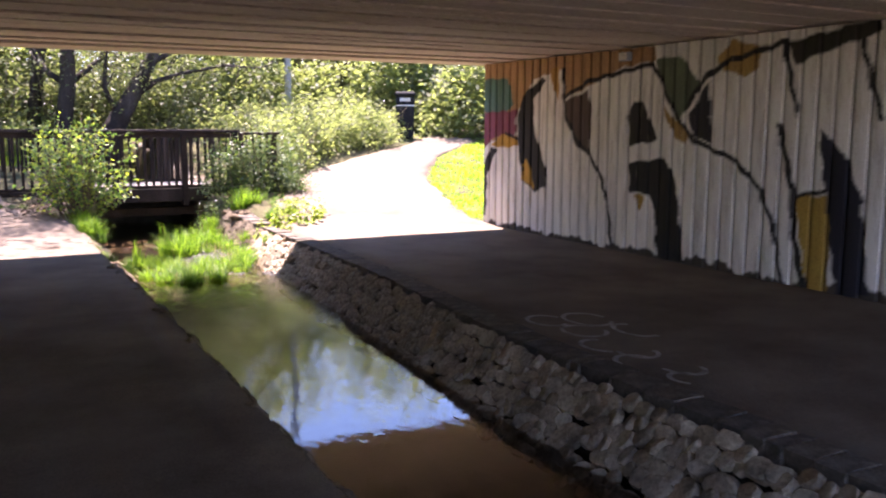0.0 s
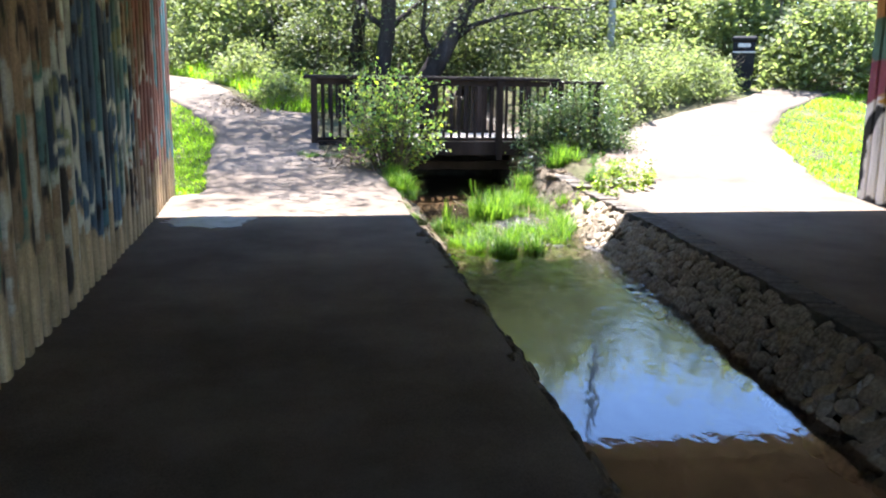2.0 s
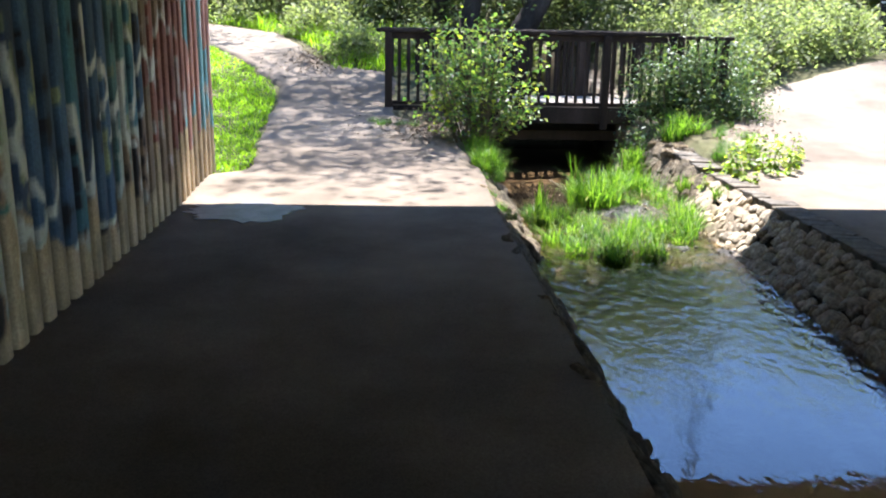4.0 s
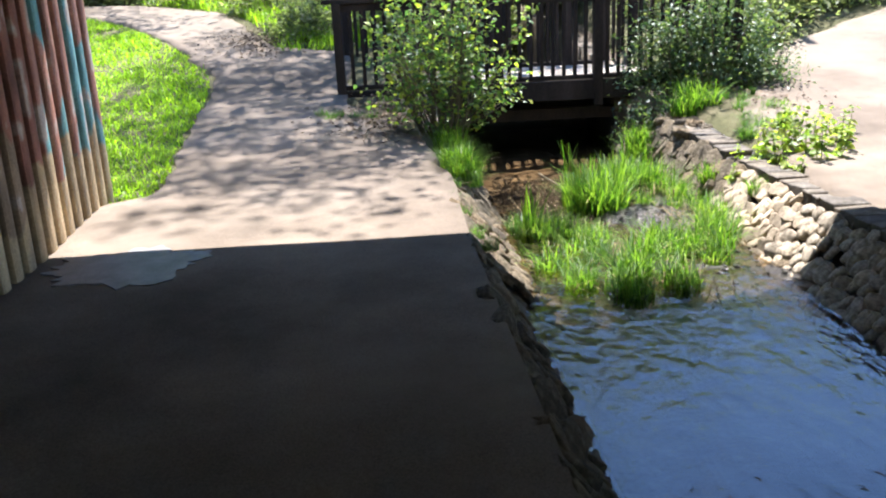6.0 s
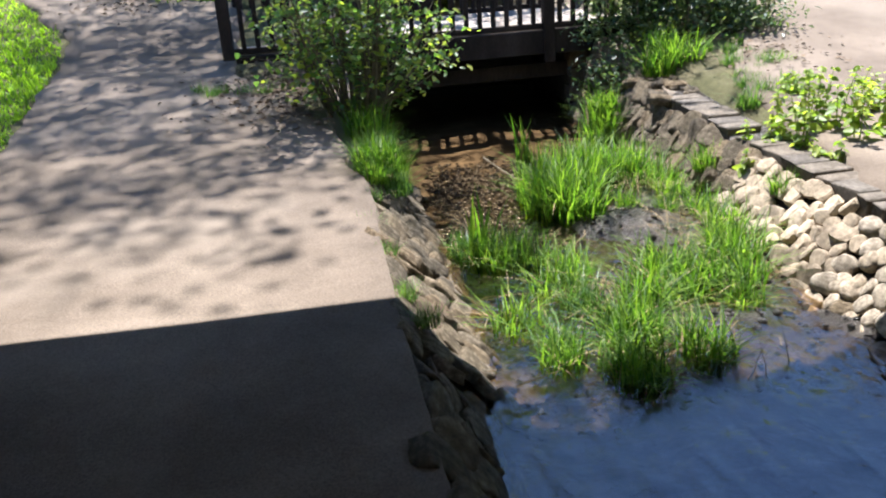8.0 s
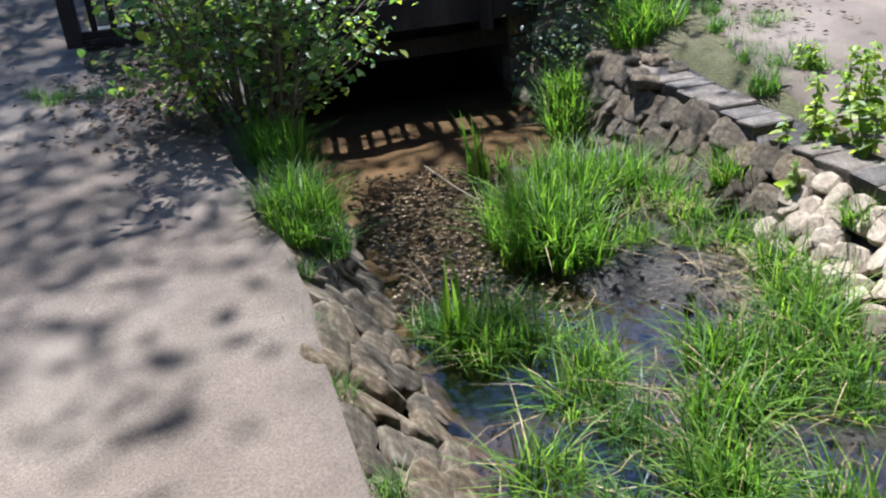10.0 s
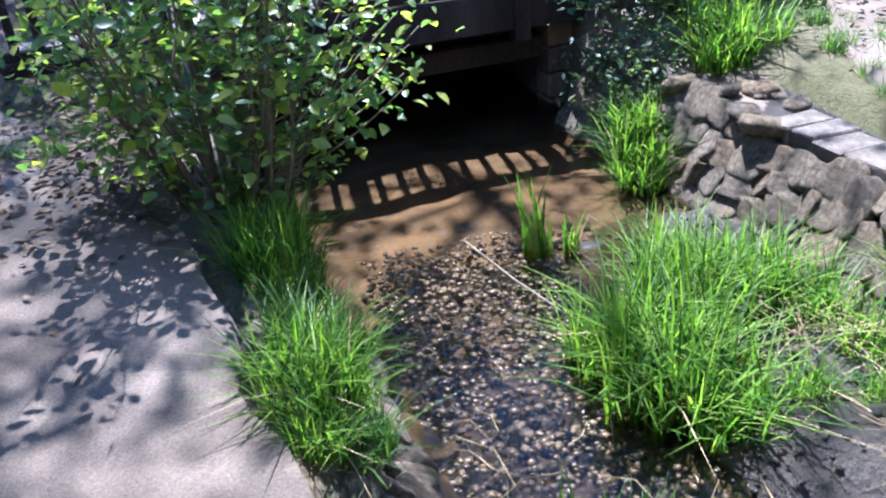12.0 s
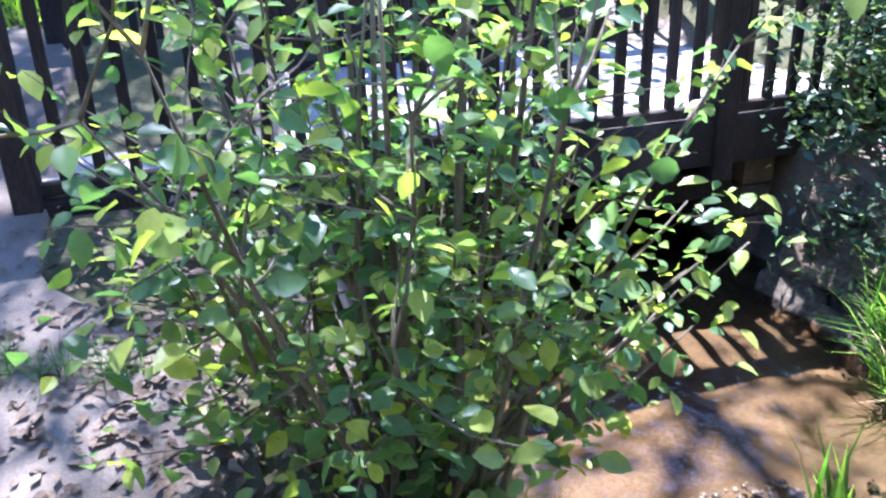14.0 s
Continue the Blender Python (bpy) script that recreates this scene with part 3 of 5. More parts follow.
def paint_left(y, z, proud):
    """Old layers of blue, teal and red over bare brown concrete, running down rib by rib."""
    rib = math.floor((y - REAR) / RIB)
    h1, h2 = (math.sin(rib * 12.99) * 43758.5) % 1, (math.sin(rib * 78.23) * 12543.1) % 1
    n1 = noise.noise(Vector((y * 0.9, z * 0.8, 2.0)))
    n2 = noise.noise(Vector((y * 4.0, z * 1.3, 7.0)))
    n3 = noise.noise(Vector((y * 9, z * 3.2, 4.0))) + 0.5 * noise.noise(Vector((y * 23, z * 9, 1.0)))
    k = 0.8 + 0.5 * h2 + 0.5 * n3
    c = (0.52 * k, 0.39 * k, 0.22 * k)
    low = 0.2 + 0.42 * h1 + 0.25 * n2
    # one big sprayed letter shape with a pale, broken outline
    edge = 1 - ((y - 8.35) / 1.35) ** 2 - ((z - 1.3) / 0.85) ** 2 + 1.1 * noise.noise(Vector((y * 1.7, z * 1.4, 9.0))) + 0.25 * n3
    if z > low:
        if y > 9.7:
            c = (0.3 * k, 0.12 * k, 0.08 * k) if h1 + 0.6 * n2 > 0.4 else (0.3 * k, 0.21 * k, 0.13 * k)
            if y > 10.9:
                c = (0.16 * k, 0.36 * k, 0.36 * k) if n2 + 0.4 * h2 > 0.1 else (0.42 * k, 0.2 * k, 0.14 * k)
            if n3 + 0.4 * h2 > 0.55:
                c = (0.5, 0.43, 0.36)
        elif edge > 0.12 and y > 5.5:
            c = ((0.07 * k, 0.13 * k, 0.2 * k), (0.09 * k, 0.23 * k, 0.27 * k), (0.13 * k, 0.25 * k, 0.23 * k), (0.05 * k, 0.08 * k, 0.13 * k))[int(h1 * 4) % 4]
            if n3 + 0.5 * n1 > 0.42:
                c = (0.27 * k, 0.3 * k, 0.16 * k)
            elif n3 < -0.42:
                c = (0.02, 0.02, 0.025)
        elif edge > -0.06 and y > 5.5 and n2 > -0.25:
            c = (0.62 * k, 0.66 * k, 0.55 * k)
        elif n2 + 0.6 * n3 + 0.3 * h2 > 0.42:
            c = (0.1 * k, 0.23 * k, 0.18 * k)
        elif n3 + 0.4 * n2 + 0.4 * h1 < -0.12:
            c = (0.045 * k, 0.035 * k, 0.03 * k)
        elif n3 - 0.5 * n2 > 0.36:
            c = (0.52 * k, 0.5 * k, 0.4 * k)
        else:
            c = (0.38 * k, 0.26 * k, 0.155 * k)
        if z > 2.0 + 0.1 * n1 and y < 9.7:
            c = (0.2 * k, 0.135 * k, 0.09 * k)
    for w, pts in LEFT_LINES:
        if near_line(pts, w * (0.9 + 0.9 * h1), y + 0.04 * n2, z + 0.05 * n3):
            c = (0.78, 0.78, 0.66)
    # rib shadow put into the colour: grooves keep a fifth of it
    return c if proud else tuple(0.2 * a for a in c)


def build_underpass():
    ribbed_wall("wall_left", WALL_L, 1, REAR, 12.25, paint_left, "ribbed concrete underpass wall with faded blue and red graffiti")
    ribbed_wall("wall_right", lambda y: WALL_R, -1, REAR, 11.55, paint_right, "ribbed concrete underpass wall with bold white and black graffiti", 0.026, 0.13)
    # the soffit: wide board marks, each a little higher or lower than the next
    rng = np.random.default_rng(4)
    bm = bmesh.new()
    y = PORTAL
    first = True
    while y > REAR:
        w = 0.62 if first else rng.uniform(0.16, 0.3)
        z = SOFFIT + (0.0 if first else rng.uniform(0.004, 0.036))
        box(bm, -2.4, y - w, z, 7.3, y, SOFFIT + 0.75)
        if rng.random() < 0.6 and not first:
            x = rng.uniform(-1, 5)
            box(bm, x, y - w - 0.012, z - 0.012, x + rng.uniform(0.3, 2.2), y - w + 0.006, z + 0.01)
        y -= w + 0.016
        first = False
    tagged(part("ceiling", bm, M_CEILING), "board-marked concrete ceiling slab of a low underpass", "ceiling", kind="structure")
    # the road on top, and earth behind the walls
    tagged(boxed("road", (-40, REAR + 0.3, SOFFIT + 0.75, 46, 11.0, SOFFIT + 0.9), M_ASPHALT, bevel=0), "asphalt road carried over the underpass", "road", kind="structure")
    for name, a, b in (("embankment_left", -40, -1.9), ("embankment_right", 7.2, 46)):
        v = [(a, REAR, -0.5), (b, REAR, -0.5), (b, 11.0, -0.5), (a, 11.0, -0.5), (a, REAR + 2, 3.1), (b, REAR + 2, 3.1), (b, 9.0, 3.1), (a, 9.0, 3.1)]
        f = [(0, 1, 5, 4), (1, 2, 6, 5), (2, 3, 7, 6), (3, 0, 4, 7), (4, 5, 6, 7), (3, 2, 1, 0)]
        tagged(link_mesh(name, v, f, M_SOIL), "grassed earth embankment behind the underpass wall", "embankment", kind="structure")


def build_banks():
    """Pitched stone on both sides of the stream, with a concrete cap along the far path."""
    rng = np.random.default_rng(11)

    def stone_mesh(seed, fine, material, square=5, rough=0.2):
        """A blocky stone with flat cleft faces and worn edges."""
        r = random.Random(seed)
        bm = bmesh.new()
        bmesh.ops.create_icosphere(bm, subdivisions=fine, radius=0.5)
        cuts = [(Vector((r.uniform(-0.3, 0.3), r.uniform(-0.3, 0.3), 1)).normalized(), r.uniform(0.22, 0.3))]
        for i in range(8):
            a = i * 0.785 + r.uniform(-0.3, 0.3)
            cuts.append((Vector((math.cos(a), math.sin(a), r.uniform(-0.1, 0.5))).normalized(), r.uniform(0.43, 0.6)))
        for q in bm.verts:
            d = q.co.normalized()
            q.co = d * 0.51 * (abs(d.x) ** square + abs(d.y) ** square + abs(d.z) ** square) ** (-1 / square)
            q.co *= 1 + rough * noise.noise(q.co * 3.4 + Vector((seed * 3.1, 0, 0)))
            for n, far in cuts:
                over = q.co.dot(n) - far
                if over > 0:
                    q.co -= n * over * 0.9
            q.co.z = max(-0.24, q.co.z)
        me = bpy.data.meshes.new("stone")
        bm.to_mesh(me)
        bm.free()
        me.materials.append(material)
        me.shade_smooth()
        return me

    coarse = [stone_mesh(i, 2, M_STONE, 3, 0.15) for i in range(9)]
    finer = [stone_mesh(20 + i, 3, M_RUBBLE) for i in range(9)]
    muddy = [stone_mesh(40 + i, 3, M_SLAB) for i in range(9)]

    def bank(name, edge, out, drop, top, y0, y1, size, label, nearest, grow=1.0, crown=rise):
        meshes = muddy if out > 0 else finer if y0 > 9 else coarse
        owner = tagged(new(name), label, "bank", kind="structure")
        # mortar bed behind the stones
        ys = np.arange(y0, y1 + 0.01, 0.3)
        v = []
        for y in ys:
            e = float(edge(y))
            t = float(crown(y)) + top
            v += [(e - out * 0.1, y, t - 0.05), (e - out * 0.02, y, t - 0.055), (e + out * (drop - 0.055), y, -0.5), (e - out * 0.1, y, -0.5)]
        f = []
        for j in range(len(ys) - 1):
            for k in range(3):
                q = (j * 4 + k, j * 4 + k + 1, j * 4 + k + 5, j * 4 + k + 4)
                f.append(q if out > 0 else q[::-1])
        link_mesh("mortar_bed", v, f, M_MUD if 9 < y0 < 11 else M_MORTAR, owner)
        slope = math.atan2(0.5, drop)
        length = math.hypot(0.5, drop)
        rows = max(3, int(length / size))
        rest = []
        for j in range(rows):
            s0 = (j + 0.5) / rows * length
            y = y0 + rng.uniform(0, size)
            while y < y1:
                w = size * rng.uniform(0.75, 1.75)
                e = float(edge(y + w / 2))
                t = float(crown(y + w / 2)) + top
                s = min(max(s0 + rng.normal(0, 0.22) * length / rows, 0.02), length)
                big = rng.uniform(0.85, 1.15) * (1.0 + 0.9 * (grow - 1.0))
                p = Vector((e + out * (0.02 + s * math.cos(slope)), y + w / 2, t - (0.03 if grow == 1.0 else 0.06) - s * (t + 0.45) / length))
                loose = 1.0 if grow == 1.0 else 0.8
                turn = Euler((rng.normal(0, 0.12 * loose), out * slope + rng.normal(0, 0.1 * loose), rng.normal(0, 0.25 * loose)))
                m = Matrix.LocRotScale(p, turn, (length / rows * rng.uniform(1.1, 1.35) * big, w * 1.16 * big, size * rng.uniform(0.75, 1.1) * grow))
                rest.append((abs(y - nearest), m, int(rng.integers(9))))
                y += w
        rest.sort(key=lambda q: q[0])
        for _, m, k in rest[:300]:
            o = new("stone", meshes[k])
            o.parent = owner
            o.matrix_basis = m
        if rest[300:]:
            v, f = [], []
            for _, m, k in rest[300:]:
                o = len(v)
                v += [m @ q.co for q in meshes[k].vertices]
                f += [tuple(i + o for i in q.vertices) for q in meshes[k].polygons]
            tagged(link_mesh("stones", v, f, meshes[0].materials[0], owner), "smaller pitched stones", kind="stuff")
        return owner

    bank("bank_right", lambda y: bank_right(y), -1, 0.42, 0.0, -1, 12.05, 0.092, "steep bank of rounded pitched cobbles with dark joints", 8.5, crown=crest)
    bank("bank_right_upper", lambda y: bank_right(y) + 0.01, -1, 0.3, 0.01, 11.95, 15.0, 0.112, "steep bank of large rough stones", 13, 1.2, crest)
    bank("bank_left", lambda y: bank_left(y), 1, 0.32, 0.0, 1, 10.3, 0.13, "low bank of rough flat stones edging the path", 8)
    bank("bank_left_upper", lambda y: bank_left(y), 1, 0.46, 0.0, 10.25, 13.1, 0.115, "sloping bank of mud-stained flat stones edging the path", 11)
    # a row of flat setts caps the far bank
    cap = tagged(new("kerb_cap"), "row of flat pale setts capping the stone bank", "kerb", kind="structure")
    r = random.Random(19)
    setts = []
    for w in (0.11, 0.145, 0.17, 0.24, 0.31):
        bm = bmesh.new()
        box(bm, 0, 0.002, -0.1, 0.235, w - 0.002, 0.02, 0.007)
        for q in bm.verts:
            q.co.x += r.uniform(-0.016, 0.016)
            q.co.z += r.uniform(-0.004, 0.004)
        me = bpy.data.meshes.new("sett")
        bm.to_mesh(me)
        bm.free()
        me.materials.append(M_CAP)
        setts.append((w, me))
    y = -4.0
    while y < 13.5:
        w, me = r.choice(setts)
        if not 12.25 < y < 12.45:
            o = new("sett", me)
            o.parent = cap
            a, b = float(bank_right(y)), float(bank_right(y + w))
            o.matrix_basis = Matrix.Translation((a - 0.005 + r.uniform(-0.012, 0.012), y, float(crest(y)) + 0.006 + (0.002 if y < 10.4 else 0.008) * r.uniform(-1, 1))) @ Matrix.Rotation(r.uniform(-0.03, 0.03) - math.atan2(b - a, w), 4, "Z") @ Matrix.Rotation((0.006 if y < 10.4 else 0.03) * r.uniform(-1, 1), 4, "X")
        y += w
    # water
    ys = np.arange(-12, 24, 0.5)
    v = [p for y in ys for p in ((float(bank_left(y)) + 0.1, y, WATER), (float(bank_right(y)) - 0.1, y, WATER))]
    f = [(2 * j, 2 * j + 1, 2 * j + 3, 2 * j + 2) for j in range(len(ys) - 1)]
    w = link_mesh("water", v, f, [M_WATER, M_RIFFLE])
    w.data.polygons.foreach_set("material_index", [1 if 11.9 < y < 13.9 else 0 for y in ys[:-1]])
    tagged(w, "shallow brown stream water reflecting sky and trees", "water", kind="structure")


# ---- the footbridge ----
def build_bridge():
    y0, y1, deck = 15.4, 17.1, 0.40
    b = base("footbridge", 2.2, y0, 0, "dark-stained timber footbridge with upright balusters over the stream", "bridge")

    def p(name, x0, ya, za, x1, yb, zb, mat=M_WOOD, label="", bev=0.006):
        return boxed(name, (x0 - 2.2, ya - y0, za, x1 - 2.2, yb - y0, zb), mat, b, label, bev)

    for y in (y0, y1):
        p("handrail", 0.02, y - 0.06, 1.335, 4.05, y + 0.07, 1.385)
        p("top_rail", 0.2, y - 0.02, 1.25, 3.95, y + 0.025, 1.33)
        p("bottom_rail", 0.2, y - 0.02, 0.40, 3.95, y + 0.025, 0.45)
        p("edge_beam", 0.2, y - 0.045, 0.17, 4.0, y + 0.04, 0.385)
        for x in (0.18, 1.95, 3.08, 3.95):
            p("post", x - 0.05, y - 0.055 - 0.02, 0.1, x + 0.05, y + 0.05, 1.335)
        x = 0.32
        while x < 3.9:
            if min(abs(x - q) for q in (0.18, 1.95, 3.08, 3.95)) > 0.075:
                p("baluster", x - 0.021, y - 0.018, 0.45, x + 0.021, y + 0.022, 1.26)
            x += 0.125
    x = 0.15
    while x < 4.1:
        p("deck_board", x, y0 + 0.045, 0.37, x + 0.1412, y1 - 0.045, 0.405, M_DECK)
        x += 0.142
    p("sill_beam", 0.9, y0 + 0.16, -0.08, 3.75, y0 + 0.3, 0.06)
    for y in (y0 + 0.5, y0 + 1.15):
        p("joist", 0.2, y, 0.15, 4.0, y + 0.1, 0.365)
    # splayed wing rail by the bramble
    w = base("wing_rail", 4.02, y0 - 0.02, float(rise(15.3)), "short splayed timber rail wrapped in brambles", "railing")
    for x in (0.05, 0.62):
        boxed("post", (x - 0.045, -0.05, -0.2, x + 0.045, 0.05, 0.95), M_WOOD, w)
    boxed("handrail", (0, -0.06, 0.95, 0.72, 0.06, 1.0), M_WOOD, w)
    for i in range(4):
        boxed("baluster", (0.12 + i * 0.12, -0.02, 0.1, 0.16 + i * 0.12, 0.02, 0.95), M_WOOD, w)
    w.rotation_euler = (0, 0, -0.25)
    # wall added to block light, so the space under the deck stays black
    tagged(boxed("culvert_wall", (0.9, 17.2, -0.7, 3.9, 17.5, 0.42), M_MORTAR, bevel=0.01), "dark wall added behind the footbridge to block light under the deck", "wall", kind="structure")
    # stone sills and block abutments under the deck
    for name, xa, xb in (("abutment_left", 0.3, 1.45), ("abutment_right", 3.3, 4.2)):
        a = base(name, xa, y0 + 0.08, -0.5, "old damp block abutment under the footbridge", "abutment", kind="structure")
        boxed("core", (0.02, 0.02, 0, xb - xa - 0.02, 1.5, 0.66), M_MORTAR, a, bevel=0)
        for r in range(4):
            for s in range(int((xb - xa) / 0.28) + 1):
                q = s * 0.28 - (0.1 if r % 2 else 0)
                boxed("block", (max(q, 0) + 0.004, -0.01, r * 0.165 + 0.004, min(q + 0.272, xb - xa), 0.2, r * 0.165 + 0.158), M_BRICK, a, bevel=0.01)


def build_bin():
    b = base("litter_bin", 9.55, 20.2, float(rise(20.2)) - 0.03, "black plastic litter bin with a hooded top beside the path", "bin")
    b.rotation_euler = (0, 0, -0.44)
    b.scale = (0.98, 0.98, 1.06)
    bm = bmesh.new()
    box(bm, -0.24, -0.24, 0, 0.24, 0.24, 0.82, 0.03)
    for q in bm.verts:
        k = 0.86 + 0.14 * max(0, q.co.z) / 0.82
        q.co.x, q.co.y = q.co.x * k, q.co.y * k
    part("body", bm, M_BIN, b)
    boxed("plinth", (-0.19, -0.19, -0.06, 0.19, 0.19, 0.03), M_BIN, b)
    for x in (-0.235, 0.205):
        for y in (-0.235, 0.205):
            boxed("hood_post", (x, y, 0.8, x + 0.03, y + 0.03, 0.98), M_BIN, b)
    boxed("back_plate", (-0.22, 0.2, 0.8, 0.22, 0.225, 0.98), M_BIN, b)
    flap = boxed("aperture_flap", (-0.21, -0.23, 0.84, 0.21, -0.215, 0.97), M_BIN, b)
    bm = bmesh.new()
    box(bm, -0.27, -0.27, 0.98, 0.27, 0.27, 1.1, 0.04)
    part("hood", bm, M_BIN, b)
    boxed("sign_plate", (-0.13, -0.238, 0.87, 0.13, -0.231, 0.95), M_BINTRIM, flap, "pale worn sign plate", 0)
    boxed("band", (-0.236, -0.246, 0.76, 0.236, -0.236, 0.79), M_BINTRIM, b, "pale strip round the bin", 0)


def build_lamp_post():
    x, y = 6.6, 20.5
    z = float(rise(y)) - 0.05
    b = base("lamp_post", x, y, z, "tall grey painted steel lamp post", "lamp post")
    fast = joined([tube([(0, 0, 0), (0, 0, 0.4)], [0.1, 0.1], 12)])
    link_mesh("base_sleeve", *fast, M_POLE, b, smooth=True)
    link_mesh("pole", *tube([(0, 0, 0.4), (0, 0, 8.2)], [0.08, 0.055], 12), M_POLE, b, smooth=True)
    arm = link_mesh("bracket", *tube([(0, 0, 8.2), (0, 0, 8.3), (0, 0.06, 8.36)], [0.05, 0.04, 0.035], 8), M_POLE, b, smooth=True)
    boxed("lantern", (-0.07, -0.05, 8.34, 0.07, 0.25, 8.42), M_POLE, arm, bevel=0.03)


# ---- growing things ----
def limb(r, start, direction, length, radius, bends=4, wander=0.25, lift=0.1):
    pts, rad = [Vector(start)], [radius]
    d = Vector(direction).normalized()
    for i in range(bends):
        d = (d + Vector((r.uniform(-1, 1), r.uniform(-1, 1), r.uniform(-0.6, 1) + lift)) * wander).normalized()
        pts.append(pts[-1] + d * length / bends)
        rad.append(radius * (1 - 0.8 * (i + 1) / bends))
    return pts, rad


def tree(x, y, height, spread, lean, seed, leaves, size, material, label, low=0.35, trunk_r=0.16, group="", crown=None):
    r, rng = random.Random(seed), np.random.default_rng(seed)
    z = float(land(x, y)) - 0.05
    b = base("tree", x, y, z, label, "tree", group)
    pts, rad = limb(r, (0, 0, 0), (lean[0], lean[1], 1), height * 0.8, trunk_r, 7, 0.2, 0.35)
    link_mesh("trunk", *tube(pts, rad, 9), M_BARK, b, smooth=True)
    tips = []
    for i in range(11):
        k = r.randrange(2, len(pts))
        a = i * 2.4 + r.uniform(-0.4, 0.4)
        lp, lr = limb(r, pts[k], (math.cos(a), math.sin(a), r.uniform(0.1, 0.8)), spread * r.uniform(0.7, 1.1), rad[k] * 0.4 + 0.006, 5, 0.3, 0.05)
        link_mesh("limb", *tube(lp, lr, 6), M_BARK, b, smooth=True)
        tips += lp[2:]
        for _ in range(2):
            q = r.randrange(1, len(lp))
            tw, tr_ = limb(r, lp[q], (r.uniform(-1, 1), r.uniform(-1, 1), r.uniform(-0.2, 0.7)), spread * 0.45, lr[q] * 0.45 + 0.004, 3, 0.3)
            tips += tw[1:]
            link_mesh("branch", *tube(tw, tr_, 5), M_BARK, b, smooth=True)
    tips = np.array([tuple(q) for q in tips])
    tips = tips[tips[:, 2] > height * low * 0.6]
    centre = tips[rng.integers(len(tips), size=leaves // 14)] + rng.normal(0, spread * 0.16, (leaves // 14, 3))
    spots = np.repeat(centre, 14, 0) + rng.normal(0, 0.24, (len(centre) * 14, 3))
    if crown:
        d = rng.normal(0, 1, (len(centre), 3))
        d *= (rng.uniform(0, 1, len(centre)) ** 0.4 / np.linalg.norm(d, axis=1))[:, None]
        centre = d * np.array(crown[3:]) + np.array(crown[:3]) - np.array((x, y, z))
        spots = np.repeat(centre, 14, 0) + rng.normal(0, 0.2, (len(centre) * 14, 3))
        for q in centre[:12]:
            a, e = pts[r.randrange(3, len(pts))], Vector(q)
            link_mesh("limb", *tube([a, a.lerp(e, 0.5) + Vector((0, 0, 0.4)), e], [0.035, 0.022, 0.006], 6), M_BARK, b, smooth=True)
    fast_mesh("crown", *leaf_cloud(rng, spots, size), material, b)
    return b


def bush(name, x, y, z, rx, ry, rz, leaves, size, material, label, seed, category="bush", stems=9, group="", stem_mat=None, template=None):
    """A bush: arching stems and a ragged mound of leaves in sprays."""
    r, rng = random.Random(seed), np.random.default_rng(seed)
    b = base(name, x, y, z, label, category, group)
    pieces = []
    for i in range(stems):
        a = r.uniform(0, 6.28)
        pieces.append(tube(*limb(r, (rx * 0.3 * math.cos(a), ry * 0.3 * math.sin(a), -0.05), (rx * math.cos(a), ry * math.sin(a), rz * 1.6), max(rz, rx) * r.uniform(0.8, 1.15), 0.004 + 0.009 * rz, 5, 0.22), 5))
    for pv, pf in pieces:
        link_mesh("stem", pv, pf, stem_mat or M_TWIG, b, smooth=True)
    m = max(leaves // 9, 8)
    d = rng.normal(0, 1, (m, 3))
    d[:, 2] = np.abs(d[:, 2])
    d /= np.linalg.norm(d, axis=1)[:, None]
    lump = np.array([0.8 + 0.45 * noise.noise(Vector(q) * 2.2 + Vector((seed, 0, 0))) for q in d])
    c = d * (lump * rng.uniform(0.45, 1.05, m) ** 0.6)[:, None] * np.array([rx, ry, rz])
    spots = np.repeat(c, 9, 0) + rng.normal(0, 0.07 + size * 0.5, (m * 9, 3))
    spots[:, 2] = np.abs(spots[:, 2]) + 0.02
    t = template or (SLIM, SLIM_FACES)
    fast_mesh("foliage", *leaf_cloud(rng, spots, size, *t), material, b)
    return b


def tuft_mesh(seed, radius, count, height, width, lean, material):
    rng = np.random.default_rng(seed)
    a, q = rng.uniform(0, 6.283, count), np.sqrt(rng.uniform(0, 1, count)) * radius
    roots = np.stack([q * np.cos(a), q * np.sin(a), np.full(count, -0.03)], -1)
    v, f = blades(rng, roots, height, width, lean)
    ob = fast_mesh("grass_tuft", v, f, material)
    k = max(count // 26, 3)
    v, f = blades(rng, roots[:k] * 1.15, height * 0.8, width * 0.8, lean * 1.7)
    fast_mesh("dead_grass", v, f, M_STRAW, ob, "dry straw-coloured blades")
    return ob


def ground_at(x, y):
    return float(land(x, y))


